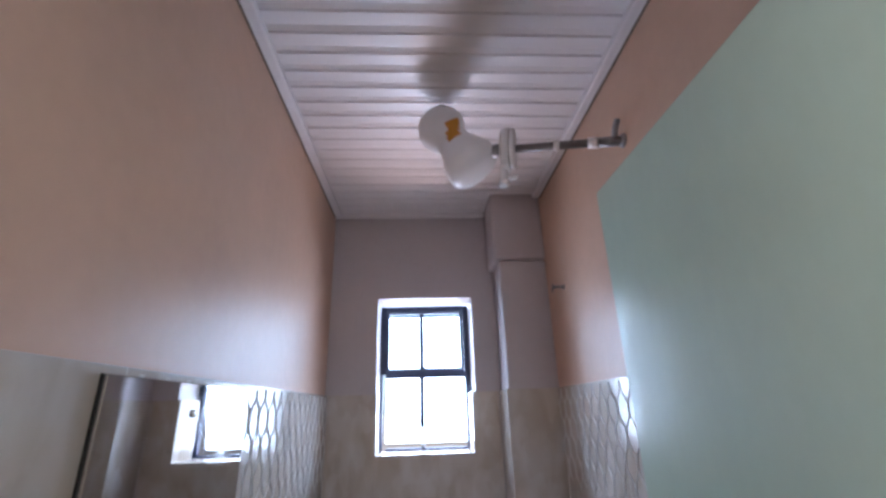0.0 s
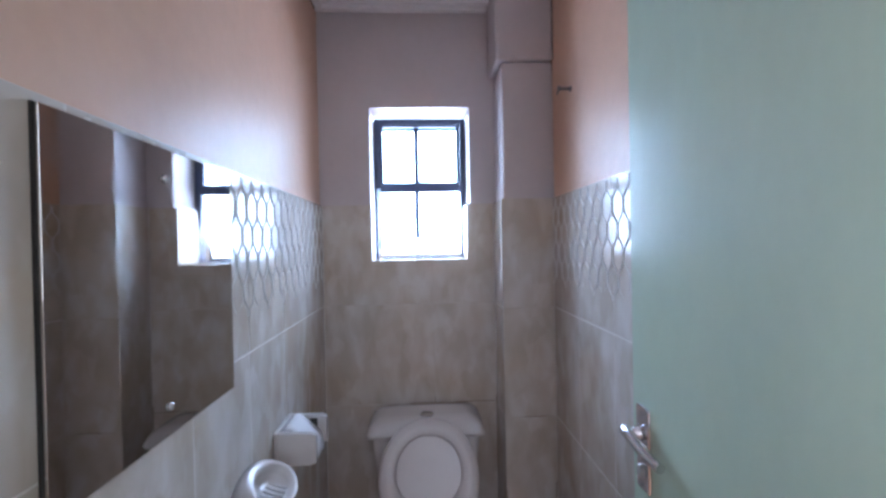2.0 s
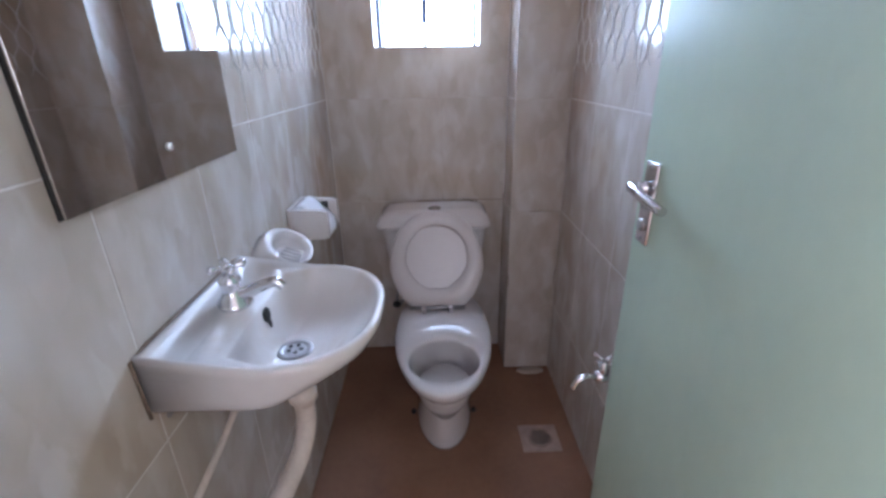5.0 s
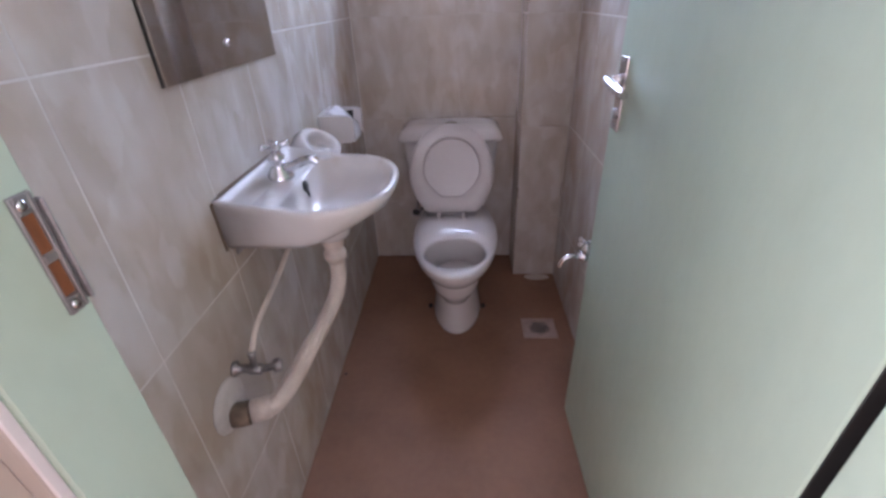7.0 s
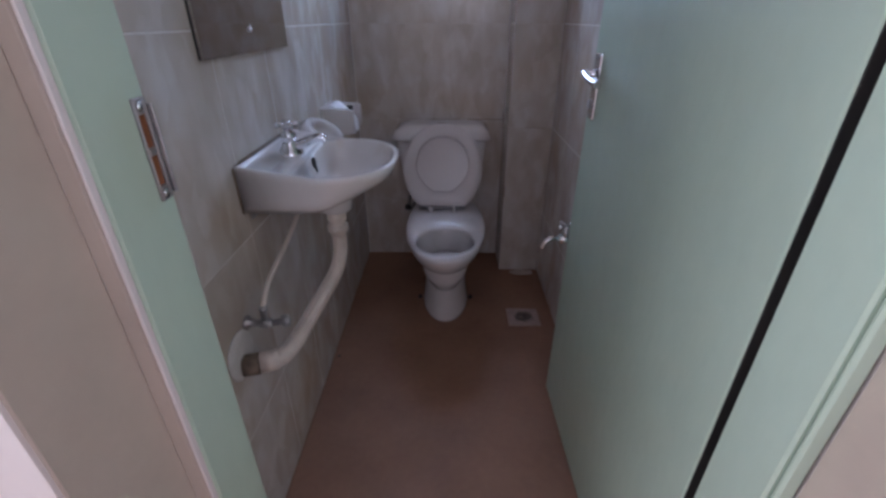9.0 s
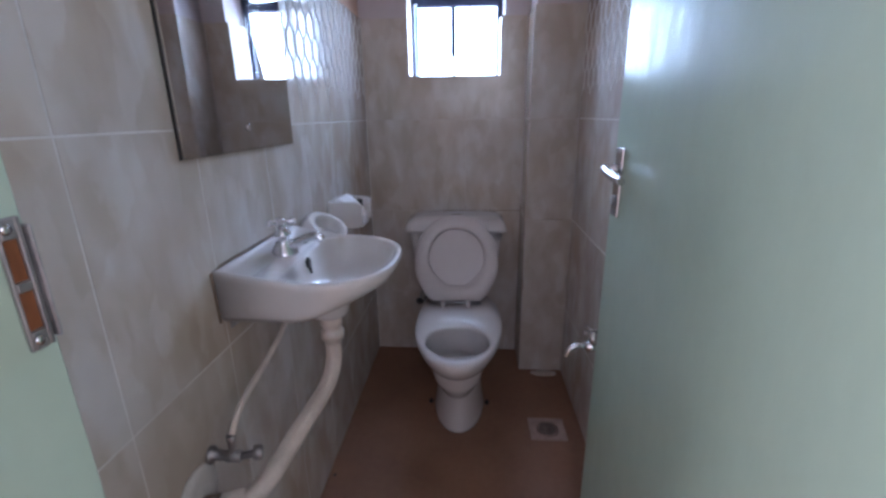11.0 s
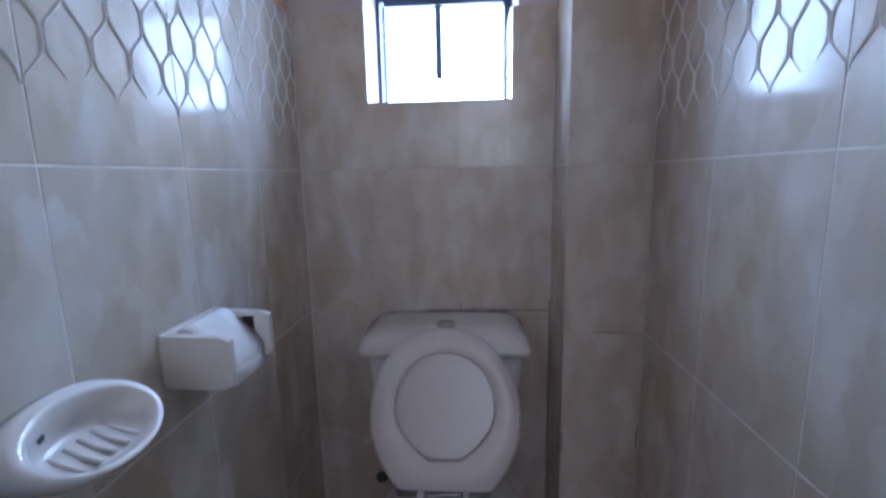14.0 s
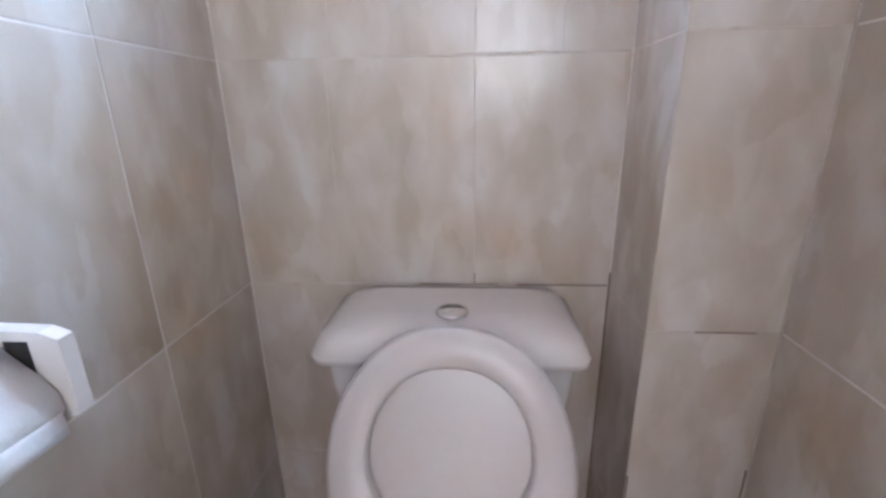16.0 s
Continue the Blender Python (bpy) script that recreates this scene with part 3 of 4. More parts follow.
for z in (0.930, 1.057):
    bm = B()
    lathe(bm, [(0.004, 0), (0.003, 0.0016)], (DF - 0.007, 0.911, z), (-1, 0, 0), 10)
    part("screw", bm, M_STEEL, leaf)
for z in (0.25, 0.98, 1.68):
    bm = B()
    lathe(bm, [(0.006, 0), (0.006, 0.09)], (DF + 0.050, 0.240, z), (0, 0, 1), 12)
    box(bm, DF + 0.044, DF + 0.047, 0.2345, 0.2442, z, z + 0.09)
    part("hinge", bm, M_STEEL, door_1)

# ---- mirror ----
mirror = thing("mirror", (L, 0.862, 1.285), "frameless rectangular wall mirror with dusty glass, screwed to the tiles", "mirror")
bm = B()
box(bm, L + 0.0035, L + 0.0080, 0.645, 1.082, 1.070, 1.502, 0.0003)
part("glass", bm, M_MIRROR, mirror)
bm = B()
box(bm, L + 0.0002, L + 0.0034, 0.643, 1.082, 1.069, 1.503)
part("backing", bm, M_BLACK, mirror, "dark mirror backing")
for y, z in ((0.86, 1.113), (0.86, 1.457)):
    bm = B()
    lathe(bm, [(0.0065, 0), (0.006, 0.003), (0.003, 0.0055)], (L + 0.008, y, z), (1, 0, 0), 14)
    part("screw_cap", bm, M_CHROME, mirror)


# ---- wash basin ----
basin = thing("wash_basin", (L, 0.84, 0.75), "small white ceramic wall-hung wash basin with grimy edges", "wash basin")
BY = 0.842


def basin_ring(depth, half, z, back=L + 0.0005, n=40, cx=-0.125):
    """Outline from the wall round the front: straight sides, rounded front."""
    pts = []
    for i in range(n + 1):
        a = -math.pi / 2 + math.pi * i / n
        c, s = math.cos(a), math.sin(a)
        x = cx + (back + depth - cx) * abs(c) ** 0.92
        y = BY + half * math.copysign(abs(s) ** 0.80, s)
        pts.append((x, y, z))
    pts.append((back, BY + half, z))
    pts.append((back, BY - half, z))
    return pts


def inner_ring(x0, x1, half, z, n=40, cy=BY):
    """Bowl outline: flat at the tap deck, round at the front."""
    pts = []
    cx = x0 + (x1 - x0) * 0.30
    for i in range(n + 1):
        a = -math.pi / 2 + math.pi * i / n
        pts.append((cx + (x1 - cx) * abs(math.cos(a)) ** 0.95, cy + half * math.copysign(abs(math.sin(a)) ** 0.8, math.sin(a)), z))
    pts.append((x0, cy + half * 0.86, z))
    pts.append((x0, cy - half * 0.86, z))
    return pts


bm = B()
rings = [
    basin_ring(0.17, 0.110, 0.750, cx=-0.15), basin_ring(0.20, 0.155, 0.756, cx=-0.15), basin_ring(0.225, 0.1655, 0.768, cx=-0.14),
    basin_ring(0.258, 0.168, 0.79, cx=-0.13), basin_ring(0.299, 0.170, 0.835), basin_ring(0.307, 0.1725, 0.857), basin_ring(0.309, 0.173, 0.865), basin_ring(0.306, 0.1705, 0.872),
    basin_ring(0.2925, 0.1665, 0.8728, L + 0.012), basin_ring(0.2515, 0.1650, 0.8728, L + 0.052), inner_ring(-0.188, 0.0215, 0.1635, 0.8727),
    inner_ring(-0.180, 0.0195, 0.161, 0.8725), inner_ring(-0.176, 0.014, 0.157, 0.868), inner_ring(-0.172, 0.008, 0.148, 0.845), inner_ring(-0.166, -0.022, 0.122, 0.80),
    inner_ring(-0.156, -0.055, 0.088, 0.768), inner_ring(-0.152, -0.10, 0.035, 0.7565),
]
loft(bm, rings)
# the deck and rim lie lower than the upstand at the wall
for v in bm.verts:
    u = max(0.0, min(1.0, (v.co.x - L - 0.006) / 0.045))
    k = max(0.0, min(1.0, (v.co.z - 0.775) / 0.075))
    v.co.z += 0.012 * (1 - k) - 0.024 * u * u * (3 - 2 * u) * k
part("bowl", bm, M_BASIN, basin)
bm = B()
lathe(bm, [(0.031, 0), (0.030, 0.003), (0.022, 0.0035), (0.020, 0.001)], (-0.126, 0.828, 0.769), (0, 0, 1), 24)
waste = part("waste", bm, M_STEEL, basin, "dull steel waste grid in the bowl")
bm = B()
for i in range(5):
    a = 2 * math.pi * i / 5
    lathe(bm, [(0.0036, 0), (0.0034, 0.0012)], (-0.126 + 0.011 * math.cos(a), 0.828 + 0.011 * math.sin(a), 0.7723), (0, 0, 1), 8)
part("waste_hole", bm, M_BLACK, waste)
# black pieces stand in for the shade inside the overflow hole
bm = B()
lathe(bm, [(0.0135, 0), (0.0135, 0.0025), (0.006, 0.003)], (-0.1735, 0.848, 0.829), (1, 0, 0.12), 16)
box(bm, -0.1722, -0.1660, 0.8435, 0.8515, 0.804, 0.820, 0.002)
part("overflow", bm, M_BLACK, basin, "overflow hole, its inner shade put in as black")
bm = B()
tube(bm, [(L + 0.002, 0.6715, 0.772), (L + 0.002, 0.667, 0.868), (L + 0.003, 0.70, 0.874), (L + 0.003, 0.98, 0.874), (L + 0.003, 1.017, 0.868), (L + 0.003, 1.013, 0.79)], 0.0024, 8)
part("sealant", bm, M_SEAL_SHADE, basin, "grimy sealant along the wall")
bm = B()
box(bm, L + 0.0005, -0.165, 0.700, 0.716, 0.760, 0.769, 0.001)
box(bm, L + 0.0005, -0.165, 0.960, 0.976, 0.760, 0.769, 0.001)
box(bm, L + 0.0005, L + 0.006, 0.700, 0.976, 0.747, 0.769, 0.001)
part("bracket", bm, M_STEEL, basin, "grey steel bracket under the basin")
bm = B()
lathe(bm, [(0.046, 0.03), (0.043, 0.0), (0.043, -0.014), (0.040, -0.020), (0.020, -0.020)], (-0.132, 0.842, 0.734), (0, 0, 1), 24)
part("waste_boss", bm, M_CERAMIC, basin)

# pillar tap on the basin deck
TYY = 0.852
tap = thing("basin_tap", (-0.224, TYY, 0.848), "chrome pillar tap with a cross handle on the basin", "tap")
bm = B()
lathe(bm, [(0.030, 0), (0.030, 0.004), (0.0275, 0.010), (0.0215, 0.017), (0.0165, 0.026), (0.0145, 0.037), (0.0172, 0.040), (0.0172, 0.049), (0.012, 0.053), (0.009, 0.064)], (-0.224, TYY, 0.848), (0, 0, 1), 28)
part("body", bm, M_CHROME, tap)
bm = B()
tube(bm, smooth_line([(-0.215, TYY, 0.866), (-0.190, TYY, 0.876), (-0.168, TYY + 0.001, 0.885), (-0.150, TYY + 0.002, 0.889), (-0.138, TYY + 0.002, 0.880)]), lambda t: 0.0115 - 0.003 * t, 12)
part("spout", bm, M_CHROME, tap)
bm = B()
lathe(bm, [(0.010, 0), (0.0115, 0.006), (0.010, 0.014), (0.005, 0.018)], (-0.224, TYY, 0.909), (0, 0, 1), 16)
for i in range(4):
    a = math.pi / 5 + i * math.pi / 2
    d = (math.cos(a), math.sin(a), 0.05)
    lathe(bm, [(0.0048, 0.005), (0.0045, 0.016), (0.007, 0.022), (0.007, 0.028), (0.002, 0.031)], (-0.224, TYY, 0.918), d, 10)
part("cross_handle", bm, M_CHROME, tap)

# waste pipe, valve and hose under the basin
drain = thing("waste_pipe", (L, 0.53, 0.50), "stained white plastic waste pipe from basin to wall", "pipe")
bm = B()
lathe(bm, [(0.024, 0.0115), (0.024, -0.016), (0.020, -0.018), (0.020, -0.030), (0.026, -0.032), (0.026, -0.048), (0.019, -0.05), (0.019, -0.06)], (-0.132, 0.842, 0.703), (0, 0, 1), 20)
part("coupling", bm, M_PIPE, drain)
bm = B()
tube(bm, smooth_line([(-0.132, 0.842, 0.655), (-0.133, 0.840, 0.60), (-0.142, 0.800, 0.553), (-0.172, 0.68, 0.515), (-0.192, 0.60, 0.492), (-0.212, 0.555, 0.485), (-0.245, 0.538, 0.487)], 7), 0.0185, 16)
part("pipe", bm, M_PIPE, drain)
bm = B()
tube(bm, [(-0.249, 0.537, 0.487), (-0.215, 0.553, 0.485)], 0.0225, 16)
part("elbow_socket", bm, M_PIPE, drain)
bm = B()
tube(bm, [(L + 0.0008, 0.528, 0.487), (-0.247, 0.536, 0.487)], 0.0235, 16)
part("wall_collar", bm, M_SEAL_SHADE, drain, "dark grimy collar at the wall")
bm = B()
lathe(bm, [(0.055, 0.0005), (0.052, 0.003), (0.03, 0.004)], (L, 0.53, 0.515), (1, 0, 0), 14)
patch = tagged(linked("plaster_patch", bm, M_GROUT), "rough white plaster patch round the wall outlets", "plaster patch")

valve = thing("angle_valve", (L, 0.575, 0.575), "tarnished chrome angle valve on the wall under the basin", "valve")
bm = B()
lathe(bm, [(0.016, 0.0005), (0.016, 0.005), (0.009, 0.008), (0.009, 0.03), (0.011, 0.032), (0.011, 0.055), (0.007, 0.058)], (L, 0.578, 0.560), (1, 0, 0), 16)
lathe(bm, [(0.0065, 0), (0.0065, 0.022), (0.008, 0.024), (0.008, 0.034)], (L + 0.042, 0.578, 0.568), (0, 0.1, 1), 12)
part("body", bm, M_STEEL, valve)
bm = B()
lathe(bm, [(0.007, 0), (0.007, 0.02), (0.013, 0.022), (0.014, 0.034), (0.010, 0.038)], (L + 0.055, 0.578, 0.560), (1, 0.5, -0.1), 14)
part("knob", bm, M_STEEL, valve)
bm = B()
tube(bm, smooth_line([(L + 0.043, 0.582, 0.600), (L + 0.045, 0.625, 0.635), (L + 0.05, 0.73, 0.665), (L + 0.055, 0.825, 0.705), (L + 0.057, 0.85, 0.752)]), 0.0055, 10)
tagged(linked("supply_hose", bm, M_PIPE), "thin white flexible hose from valve to tap", "hose")

# ---- toilet ----
TX = 0.137
toilet = thing("toilet", (TX, 1.6, 0), "white ceramic toilet with cistern, seat and lid raised", "toilet")


def egg(y0, y1, half, z, n=40, cx=TX, wide=0.5):
    """Egg outline between front y0 and back y1; widest at the share wide from the front."""
    ym = y0 + (y1 - y0) * wide
    pts = []
    for i in range(n):
        a = 2 * math.pi * i / n
        s = math.sin(a)
        y = ym + (s * (y1 - ym) if s > 0 else s * (ym - y0))
        e = 0.75 if s > 0 else 1.0
        pts.append((cx + half * math.copysign(abs(math.cos(a)) ** e, math.cos(a)), y, z))
    return pts


bm = B()
rings = [
    egg(1.318, 1.75, 0.103, 0.0005), egg(1.318, 1.75, 0.102, 0.012), egg(1.326, 1.74, 0.097, 0.04), egg(1.330, 1.74, 0.093, 0.12), egg(1.312, 1.75, 0.098, 0.185), egg(1.285, 1.755, 0.106, 0.225),
    egg(1.248, 1.76, 0.119, 0.265), egg(1.175, 1.76, 0.143, 0.325), egg(1.132, 1.76, 0.156, 0.37), egg(1.124, 1.76, 0.159, 0.392), egg(1.128, 1.755, 0.156, 0.402),
    egg(1.176, 1.392, 0.112, 0.403), egg(1.180, 1.388, 0.108, 0.397), egg(1.182, 1.392, 0.106, 0.385), egg(1.19, 1.40, 0.10, 0.34), egg(1.21, 1.41, 0.086, 0.265), egg(1.25, 1.38, 0.05, 0.20),
]
loft(bm, rings)
part("pan", bm, M_CERAMIC, toilet)
bm = B()
lathe(bm, [(0.082, 0.0), (0.082, 0.001)], (TX, 1.36, 0.300), (0, 0, 1), 28)
for v in bm.verts:
    v.co.y = 1.303 + (v.co.y - 1.36) * 1.12
part("water", bm, M_WATER, toilet)


def rrect(x0, x1, y0, y1, z, r=0.03, n=6):
    pts = []
    for cx, cy, a0 in ((x1 - r, y1 - r, 0), (x0 + r, y1 - r, 90), (x0 + r, y0 + r, 180), (x1 - r, y0 + r, 270)):
        for k in range(n + 1):
            a = radians(a0 + 90 * k / n)
            pts.append((cx + r * math.cos(a), cy + r * math.sin(a), z))
    return pts


bm = B()
loft(bm, [rrect(-0.005, 0.24, 1.77, 1.922, 0.395), rrect(-0.042, 0.275, 1.755, 1.924, 0.43), rrect(-0.070, 0.302, 1.746, 1.926, 0.55), rrect(-0.080, 0.312, 1.742, 1.926, 0.659)])
part("cistern", bm, M_CERAMIC, toilet)
bm = B()
loft(bm, [rrect(-0.087, 0.318, 1.732, 1.927, 0.6595), rrect(-0.100, 0.330, 1.724, 1.927, 0.664), rrect(-0.100, 0.330, 1.724, 1.927, 0.674), rrect(-0.088, 0.319, 1.738, 1.926, 0.700, 0.034),
          rrect(-0.062, 0.300, 1.758, 1.922, 0.7145, 0.036), rrect(-0.03, 0.268, 1.80, 1.90, 0.7185, 0.03)])
lid = part("cistern_lid", bm, M_CERAMIC, toilet)
bm = B()
lathe(bm, [(0.026, 0), (0.026, 0.003), (0.023, 0.005), (0.021, 0.003), (0.020, 0.004), (0.002, 0.005)], (0.119, 1.80, 0.7180), (0, 0, 1), 24)
part("flush_button", bm, M_CHROME, lid, "round chrome flush button")

# raised seat and lid lean on the cistern
lean = Matrix.Translation((0.122, 1.575, 0.412)) @ Matrix.Rotation(radians(90 - 22.5), 4, "X")


def seat_ring(half, top, low, h, ym=0.165, taper=0.40, n=22):
    """Outline in the seat's own plane: x across, y from hinge to tip, h out of the plane; rounded tip, sides drawn in to a short straight hinge end."""
    pts = []
    for i in range(n + 1):
        a = math.pi * i / n
        pts.append((half * math.copysign(abs(math.cos(a)) ** 0.9, math.cos(a)), ym + (top - ym) * math.sin(a)))
    side = []
    for k in range(1, 9):
        u = k / 8
        side.append((half * (1 - taper * u ** 2.1), ym - (ym - low) * (u if k < 8 else 0.985)))
    pts += [(-x, y) for x, y in side]
    wl = side[-1][0]
    pts += [(wl * f, low) for f in (-0.86, -0.4, 0.0, 0.4, 0.86)]
    pts += side[::-1]
    return [lean @ Vector((x, y, h)) for x, y in pts]


bm = B()
loft(bm, [seat_ring(0.160, 0.350, 0.012, -0.022), seat_ring(0.168, 0.356, 0.008, -0.018), seat_ring(0.169, 0.357, 0.007, -0.008), seat_ring(0.162, 0.350, 0.010, -0.003)])
part("lid", bm, M_SEAT, toilet)
bm = B()
loft(bm, [seat_ring(0.161, 0.348, 0.014, 0.000), seat_ring(0.169, 0.355, 0.010, 0.005), seat_ring(0.169, 0.355, 0.010, 0.012), seat_ring(0.161, 0.348, 0.014, 0.0175),
          seat_ring(0.117, 0.304, 0.066, 0.0175, 0.18, 0.66), seat_ring(0.112, 0.299, 0.070, 0.013, 0.18, 0.66), seat_ring(0.111, 0.298, 0.071, 0.0, 0.18, 0.66)], cap0=False, cap1=False)
part("seat", bm, M_SEAT, toilet)
for x in (0.072, 0.170):
    bm = B()
    box(bm, x - 0.008, x + 0.008, 1.545, 1.592, 0.4035, 0.428, 0.004, 2)
    part("hinge", bm, M_SEAT, toilet)
bm = B()
tube(bm, [(0.02, 1.572, 0.416), (0.222, 1.572, 0.416)], 0.0065, 10)
part("hinge_rod", bm, M_STEEL, toilet)
for x in (TX - 0.095, TX + 0.093):
    bm = B()
    lathe(bm, [(0.010, 0), (0.010, 0.006), (0.006, 0.014)], (x + 0.02 * (1 if x > TX else -1), 1.50, 0.0005), (0, 0, 1), 10)
    part("floor_bolt", bm, M_BLACK, toilet)
stop = thing("stop_valve", (-0.05, 1.92, 0.33), "dark stop valve and hose beside the cistern", "valve")
bm = B()
tube(bm, smooth_line([(-0.048, 1.9295, 0.33), (-0.048, 1.85, 0.33), (-0.042, 1.76, 0.342), (-0.024, 1.70, 0.362), (-0.004, 1.74, 0.385), (0.008, 1.79, 0.41)]), 0.006, 10)
part("hose", bm, M_STEEL, stop)
bm = B()
lathe(bm, [(0.008, 0), (0.010, 0.004), (0.010, 0.02), (0.013, 0.022), (0.013, 0.034), (0.008, 0.036)], (-0.028, 1.700, 0.360), (-0.4, -1, 0.6), 12)
part("knob", bm, M_BLACK, stop)

# ---- toilet roll holder ----
holder = thing("toilet_roll_holder", (L, 1.39, 0.83), "white ceramic toilet roll holder on the tiles", "roll holder")
bm = B()
box(bm, L + 0.0005, L + 0.010, 1.318, 1.460, 0.786, 0.872, 0.004, 2)
part("back_plate", bm, M_CERAMIC, holder)
for y0, y1 in ((1.318, 1.332), (1.444, 1.458)):
    bm = B()
    loft(bm, [[(L + 0.0105, y0, 0.788), (L + 0.0105, y1, 0.788), (L + 0.0105, y1, 0.870), (L + 0.0105, y0, 0.870)],
              [(-0.185, y0, 0.786), (-0.185, y1, 0.786), (-0.185, y1, 0.868), (-0.185, y0, 0.868)],
              [(-0.170, y0, 0.794), (-0.170, y1, 0.794), (-0.170, y1, 0.862), (-0.170, y0, 0.862)]])
    for f in bm.faces:
        f.smooth = False
    part("arm", bm, M_CERAMIC, holder)
bm = B()
box(bm, -0.216, -0.196, 1.4432, 1.4439, 0.832, 0.860)
part("spindle_slot", bm, M_BLACK, holder)
roll = thing("toilet_roll", (-0.222, 1.39, 0.82), "squashed toilet roll with a hanging flap of paper", "toilet roll")
bm = B()
sq = [(-0.266, 0.862), (-0.256, 0.874), (-0.246, 0.8765), (-0.236, 0.872), (-0.215, 0.853), (-0.194, 0.833), (-0.181, 0.815), (-0.179, 0.800), (-0.186, 0.790), (-0.215, 0.784), (-0.250, 0.786), (-0.266, 0.800)]
loft(bm, [[(x, y, z) for x, z in sq] for y in (1.3345, 1.36, 1.39, 1.41, 1.4418)])
part("paper", bm, M_PAPER, roll)
bm = B()
fl = [(-0.180, 0.806), (-0.178, 0.799), (-0.177, 0.791), (-0.178, 0.782)]
loft(bm, [[(x, 1.340, z), (x, 1.438, z - 0.003), (x - 0.0012, 1.438, z - 0.0036), (x - 0.0012, 1.340, z - 0.0006)] for x, z in fl])
part("flap", bm, M_PAPER, roll)

# ---- soap dish ----
soap = thing("soap_dish", (L, 1.14, 0.82), "white ceramic wall soap dish, oval with ribs", "soap dish")


def dish_ring(x, z, half, ax, az, n=40):
    """Oval ring about (x, z): half along the wall, (ax, az) from its middle to its outer lip."""
    return [(x + ax * math.cos(2 * math.pi * i / n), 1.140 + half * math.sin(2 * math.pi * i / n), z + az * math.cos(2 * math.pi * i / n)) for i in range(n)]


bm = B()
loft(bm, [dish_ring(L + 0.0006, 0.828, 0.084, 0.0, -0.041), dish_ring(L + 0.028, 0.831, 0.086, 0.012, -0.044), dish_ring(L + 0.050, 0.834, 0.085, 0.032, -0.041),
          dish_ring(L + 0.062, 0.839, 0.082, 0.043, -0.034), dish_ring(L + 0.066, 0.841, 0.077, 0.042, -0.030), dish_ring(L + 0.066, 0.839, 0.068, 0.035, -0.026),
          dish_ring(L + 0.057, 0.828, 0.062, 0.033, -0.021), dish_ring(L + 0.052, 0.819, 0.052, 0.029, -0.013), dish_ring(L + 0.052, 0.816, 0.040, 0.020, -0.008)])
part("dish", bm, M_CERAMIC, soap)
for i in range(5):
    bm = B()
    y = 1.140 + (i - 2) * 0.017
    tube(bm, [(L + 0.038, y, 0.8205), (L + 0.055, y, 0.8152), (L + 0.080, y, 0.8092)], 0.0028, 8)
    part("rib", bm, M_CERAMIC, soap)
bm = B()
lathe(bm, [(0.006, 0), (0.0055, 0.002)], (L + 0.026, 1.112, 0.842), (0.9, 0.2, 0.4), 10)
part("drain_hole", bm, M_BLACK, soap)

# ---- bib tap on the wall behind the door's edge ----
bib = thing("bib_tap", (R, 1.02, 0.6), "chrome bib tap with a cross handle on the tiled wall", "tap")
BYY, BZ = 1.0, 0.555
bm = B()
lathe(bm, [(0.022, 0.0005), (0.020, 0.006), (0.010, 0.010), (0.010, 0.075), (0.014, 0.078), (0.014, 0.112), (0.009, 0.118)], (R, BYY, BZ), (-1, 0, 0), 16)
lathe(bm, [(0.012, 0), (0.011, 0.02), (0.008, 0.026), (0.0075, 0.038)], (R - 0.098, BYY, BZ + 0.005), (0, 0, 1), 14)
part("body", bm, M_CHROME, bib)
bm = B()
tube(bm, smooth_line([(R - 0.110, BYY, BZ), (R - 0.135, BYY - 0.002, BZ + 0.002), (R - 0.155, BYY - 0.004, BZ - 0.006), (R - 0.165, BYY - 0.005, BZ - 0.028)]), 0.0075, 10)
part("spout", bm, M_CHROME, bib)
bm = B()
for i in range(4):
    a = 0.5 + i * math.pi / 2
    lathe(bm, [(0.0035, 0.0), (0.0035, 0.018), (0.0055, 0.022), (0.0055, 0.028)], (R - 0.098, BYY, BZ + 0.044), (math.cos(a), math.sin(a), 0), 8)
part("cross_handle", bm, M_CHROME, bib)

# ---- wall hook / shower valve stub ----
hook = thing("wall_hook", (R + SET, 1.575, 1.845), "small dark metal hook on the painted wall", "hook")
bm = B()
lathe(bm, [(0.010, 0.0003), (0.009, 0.004), (0.005, 0.006), (0.005, 0.034), (0.009, 0.036), (0.009, 0.042)], (R + SET, 1.575, 1.848), (-1, 0, 0), 14)
part("peg", bm, M_GREYPIPE, hook)
bm = B()
tube(bm, smooth_line([(R - 0.030, 1.575, 1.848), (R - 0.033, 1.575, 1.838), (R - 0.036, 1.572, 1.828)]), 0.003, 8)
part("prong", bm, M_GREYPIPE, hook)

# ---- floor drain ----
gully = thing("floor_drain", (0.471, 1.354, 0), "pale square floor drain with a worn round grate", "floor drain")
bm = B()
box(bm, 0.404, 0.538, 1.294, 1.415, 0.0004, 0.004, 0.0015)
fr = part("frame", bm, material("drain_plastic", (0.40, 0.29, 0.235), 0.6, vary=0.15, scale=30), gully)
bm = B()
lathe(bm, [(0.042, 0), (0.042, 0.0015), (0.037, 0.0018), (0.036, 0.0006), (0.002, 0.0008)], (0.471, 1.354, 0.004), (0, 0, 1), 28)
part("grate", bm, material("drain_grate", (0.30, 0.22, 0.18), 0.6, vary=0.3, scale=60), gully)
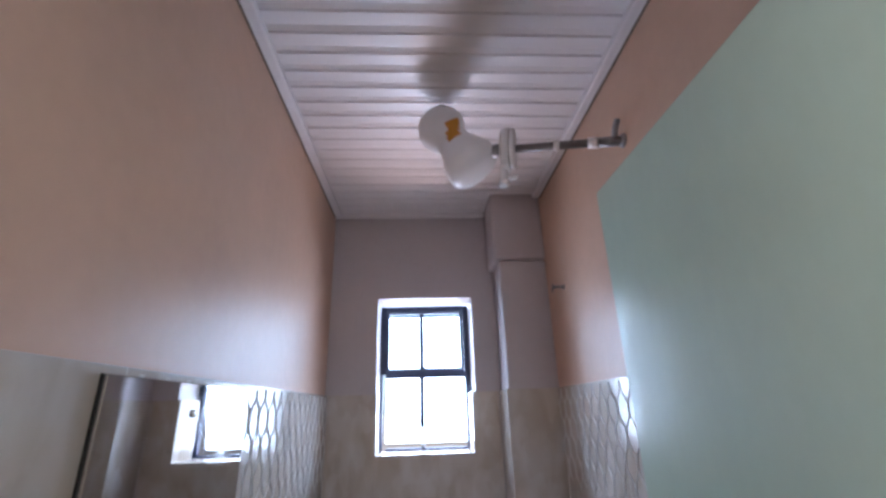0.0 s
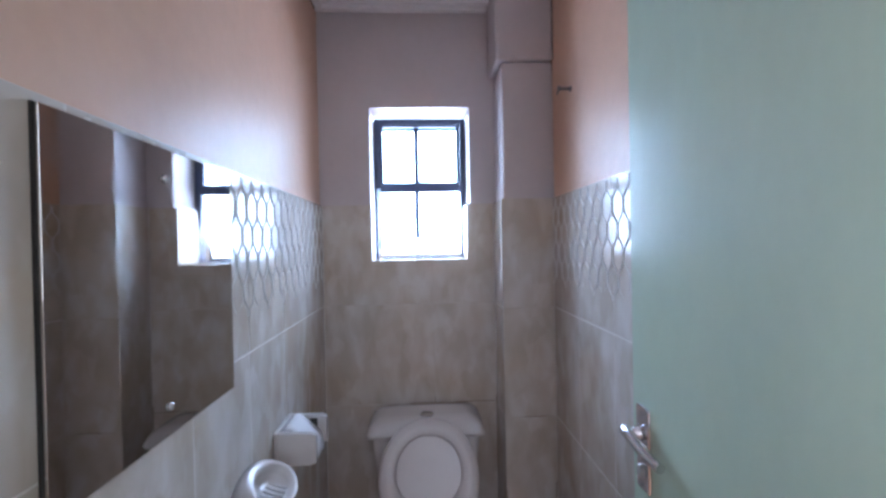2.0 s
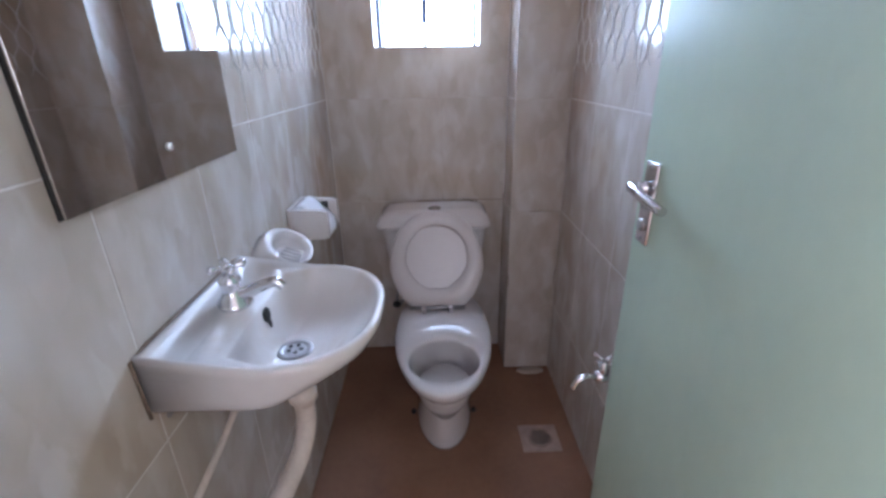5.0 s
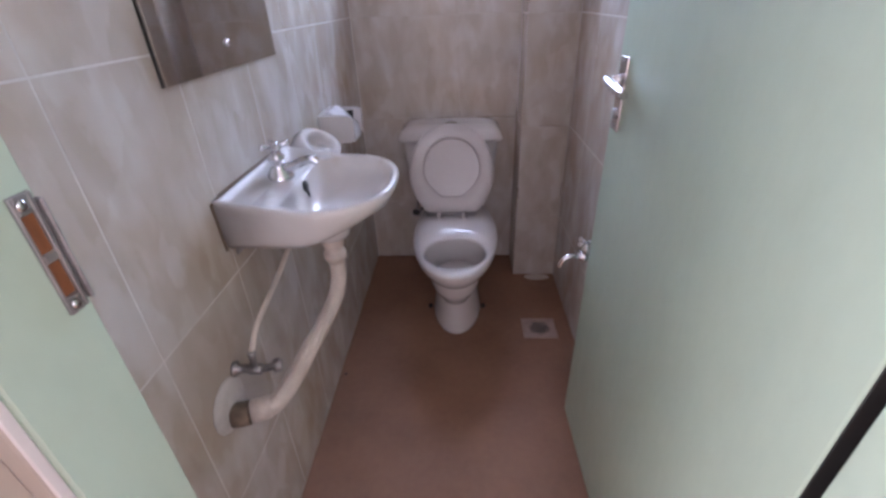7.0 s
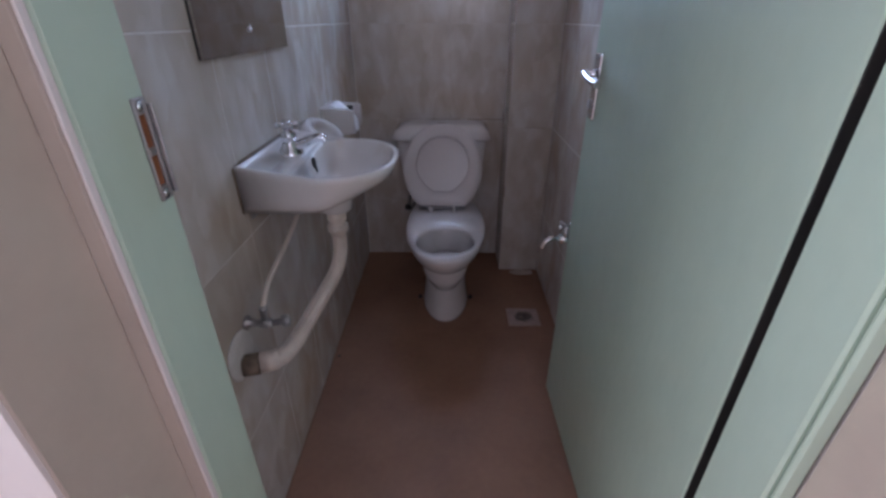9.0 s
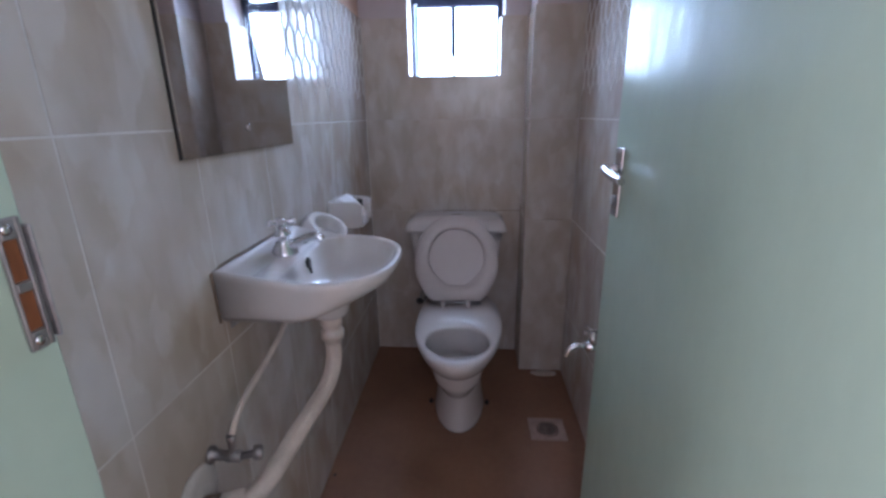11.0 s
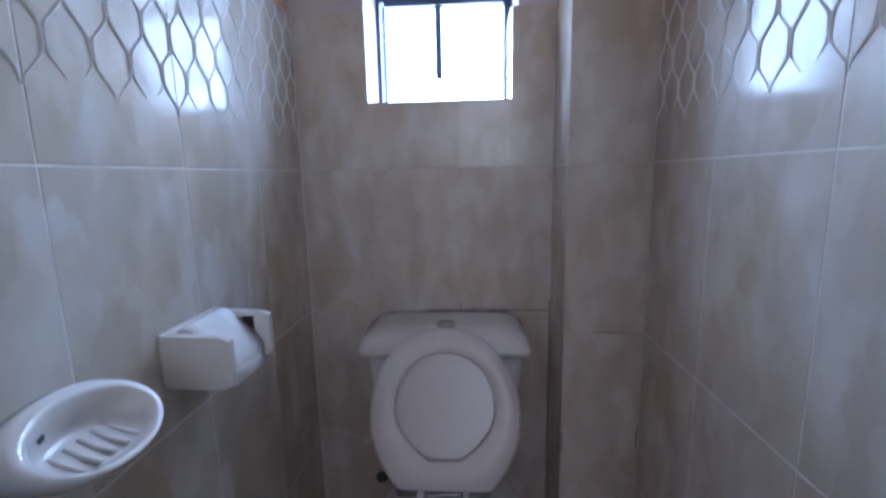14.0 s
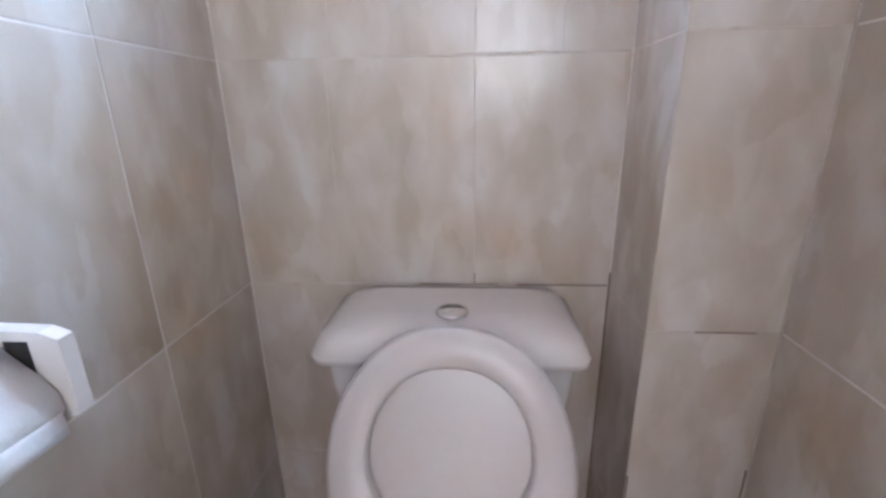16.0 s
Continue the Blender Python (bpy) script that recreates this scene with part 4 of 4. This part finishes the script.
for i in range(6):
    bm = B()
    w = 0.030 * math.sqrt(max(0.1, 1 - ((i - 2.5) / 3.2) ** 2))
    box(bm, 0.471 - w, 0.471 + w, 1.354 + (i - 2.5) * 0.010 - 0.0018, 1.354 + (i - 2.5) * 0.010 + 0.0018, 0.0049, 0.0056)
    part("slot", bm, M_BLACK, gully)

# ---- electric shower head on its arm ----
shower = thing("electric_shower", (R + SET, 1.0, 2.067), "white plastic electric shower head on a grey pipe arm", "shower")
A0, A1 = Vector((R + SET, 1.0, 2.067)), Vector((0.345, 1.085, 2.098))
AD = (A1 - A0).normalized()


def along(d):
    return A0 + AD * d


LEN = (A1 - A0).length
bm = B()
tube(bm, [along(0.05), A1], 0.0108, 14)
part("arm", bm, M_GREYPIPE, shower)
for a, b in ((0.06, 0.085), (0.155, 0.170)):
    bm = B()
    tube(bm, [along(a), along(b)], 0.0140, 14)
    part("white_sleeve", bm, M_PLASTIC, shower)
bm = B()
tube(bm, [along(0.0), along(0.058)], 0.0125, 14)
lathe(bm, [(0.018, 0.0005), (0.017, 0.006), (0.012, 0.010)], A0, (-1, 0, 0), 14)
tube(bm, smooth_line([along(0.02), along(0.02) + Vector((0.002, -0.006, 0.03)), along(0.012) + Vector((0.002, -0.010, 0.056))]), 0.0075, 10)
part("elbow", bm, M_STEEL, shower)
bm = B()
lathe(bm, [(0.020, -0.008), (0.050, -0.006), (0.055, -0.001), (0.052, 0.004), (0.052, 0.008), (0.056, 0.012), (0.056, 0.021), (0.052, 0.026), (0.049, 0.030), (0.018, 0.034)], A1, AD, 32)
part("flange", bm, M_PLASTIC, shower)
for d in (0.0060, 0.0260):
    bm = B()
    lathe(bm, [(0.0523, 0), (0.0526, 0.0012), (0.0523, 0.0024)], A1 + AD * (d - 0.0012), AD, 32, False, False)
    part("seam", bm, M_SEAL_SHADE, shower)
bm = B()
lathe(bm, [(0.018, 0), (0.018, 0.02), (0.012, 0.024), (0.012, 0.05)], A1 + AD * 0.034, (-1, 0.35, -0.1), 16)
part("nut", bm, M_STEEL, shower)
HO, HA = Vector((0.2055, 1.149, 2.142)), Vector((0.072, -0.012, -0.110)).normalized()
bm = B()
lathe(bm, [(1.05 * q, 1.05 * h) for q, h in ((0.003, -0.137), (0.030, -0.133), (0.052, -0.117), (0.064, -0.093), (0.066, -0.071), (0.060, -0.050), (0.048, -0.034), (0.046, -0.022), (0.051, -0.004), (0.064, 0.024),
           (0.074, 0.052), (0.075, 0.072), (0.066, 0.087), (0.038, 0.095), (0.003, 0.096))], HO, HA, 36)
part("heater_body", bm, M_PLASTIC, shower)
bm = B()
lathe(bm, [(0.0640, -0.053), (0.0512, -0.0357), (0.0490, -0.0225), (0.0545, -0.003)], HO, HA, 48, False, False)
drop = [f for f in bm.faces if f.calc_center_median().y > 1.130 or not (0.172 < f.calc_center_median().x < 0.206)]
bmesh.ops.delete(bm, geom=drop, context="FACES")
part("sticker", bm, M_ORANGE, shower, "orange sticker")
bm = B()
lathe(bm, [(0.010, 0), (0.010, 0.03), (0.013, 0.032), (0.013, 0.044), (0.008, 0.046)], A1 + Vector((-0.030, -0.01, -0.074)), (-0.1, -0.1, -1), 12)
lathe(bm, [(0.005, 0), (0.005, 0.02), (0.008, 0.022), (0.008, 0.03)], A1 + Vector((-0.028, -0.012, -0.098)), (1, -0.2, 0.1), 10)
tube(bm, [A1 + Vector((-0.028, -0.004, -0.045)), A1 + Vector((-0.031, -0.01, -0.080))], 0.009, 10)
part("valve", bm, M_PLASTIC, shower)

# small dark plug on the floor by the wall
bm = B()
lathe(bm, [(0.004, 0.0003), (0.005, 0.003), (0.002, 0.006)], (L + 0.018, 1.10, 0), (0, 0, 1), 8)
tagged(linked("pebble", bm, M_BLACK), "tiny dark bit of grit on the floor", "grit")

# rough cement left at the foot of the pillar
rng = random.Random(4)
bm = B()
rings = []
for k, h in ((1.0, 0.0004), (0.86, 0.006), (0.55, 0.011), (0.15, 0.012)):
    rings.append([(0.515 + 0.062 * k * math.cos(2 * math.pi * i / 22) * rng.uniform(0.85, 1.1), 1.727 + 0.0235 * k * math.sin(2 * math.pi * i / 22), h) for i in range(22)])
loft(bm, rings)
tagged(linked("cement_lump", bm, M_REVEAL), "rough pale cement remains on the floor by the pillar", "cement")
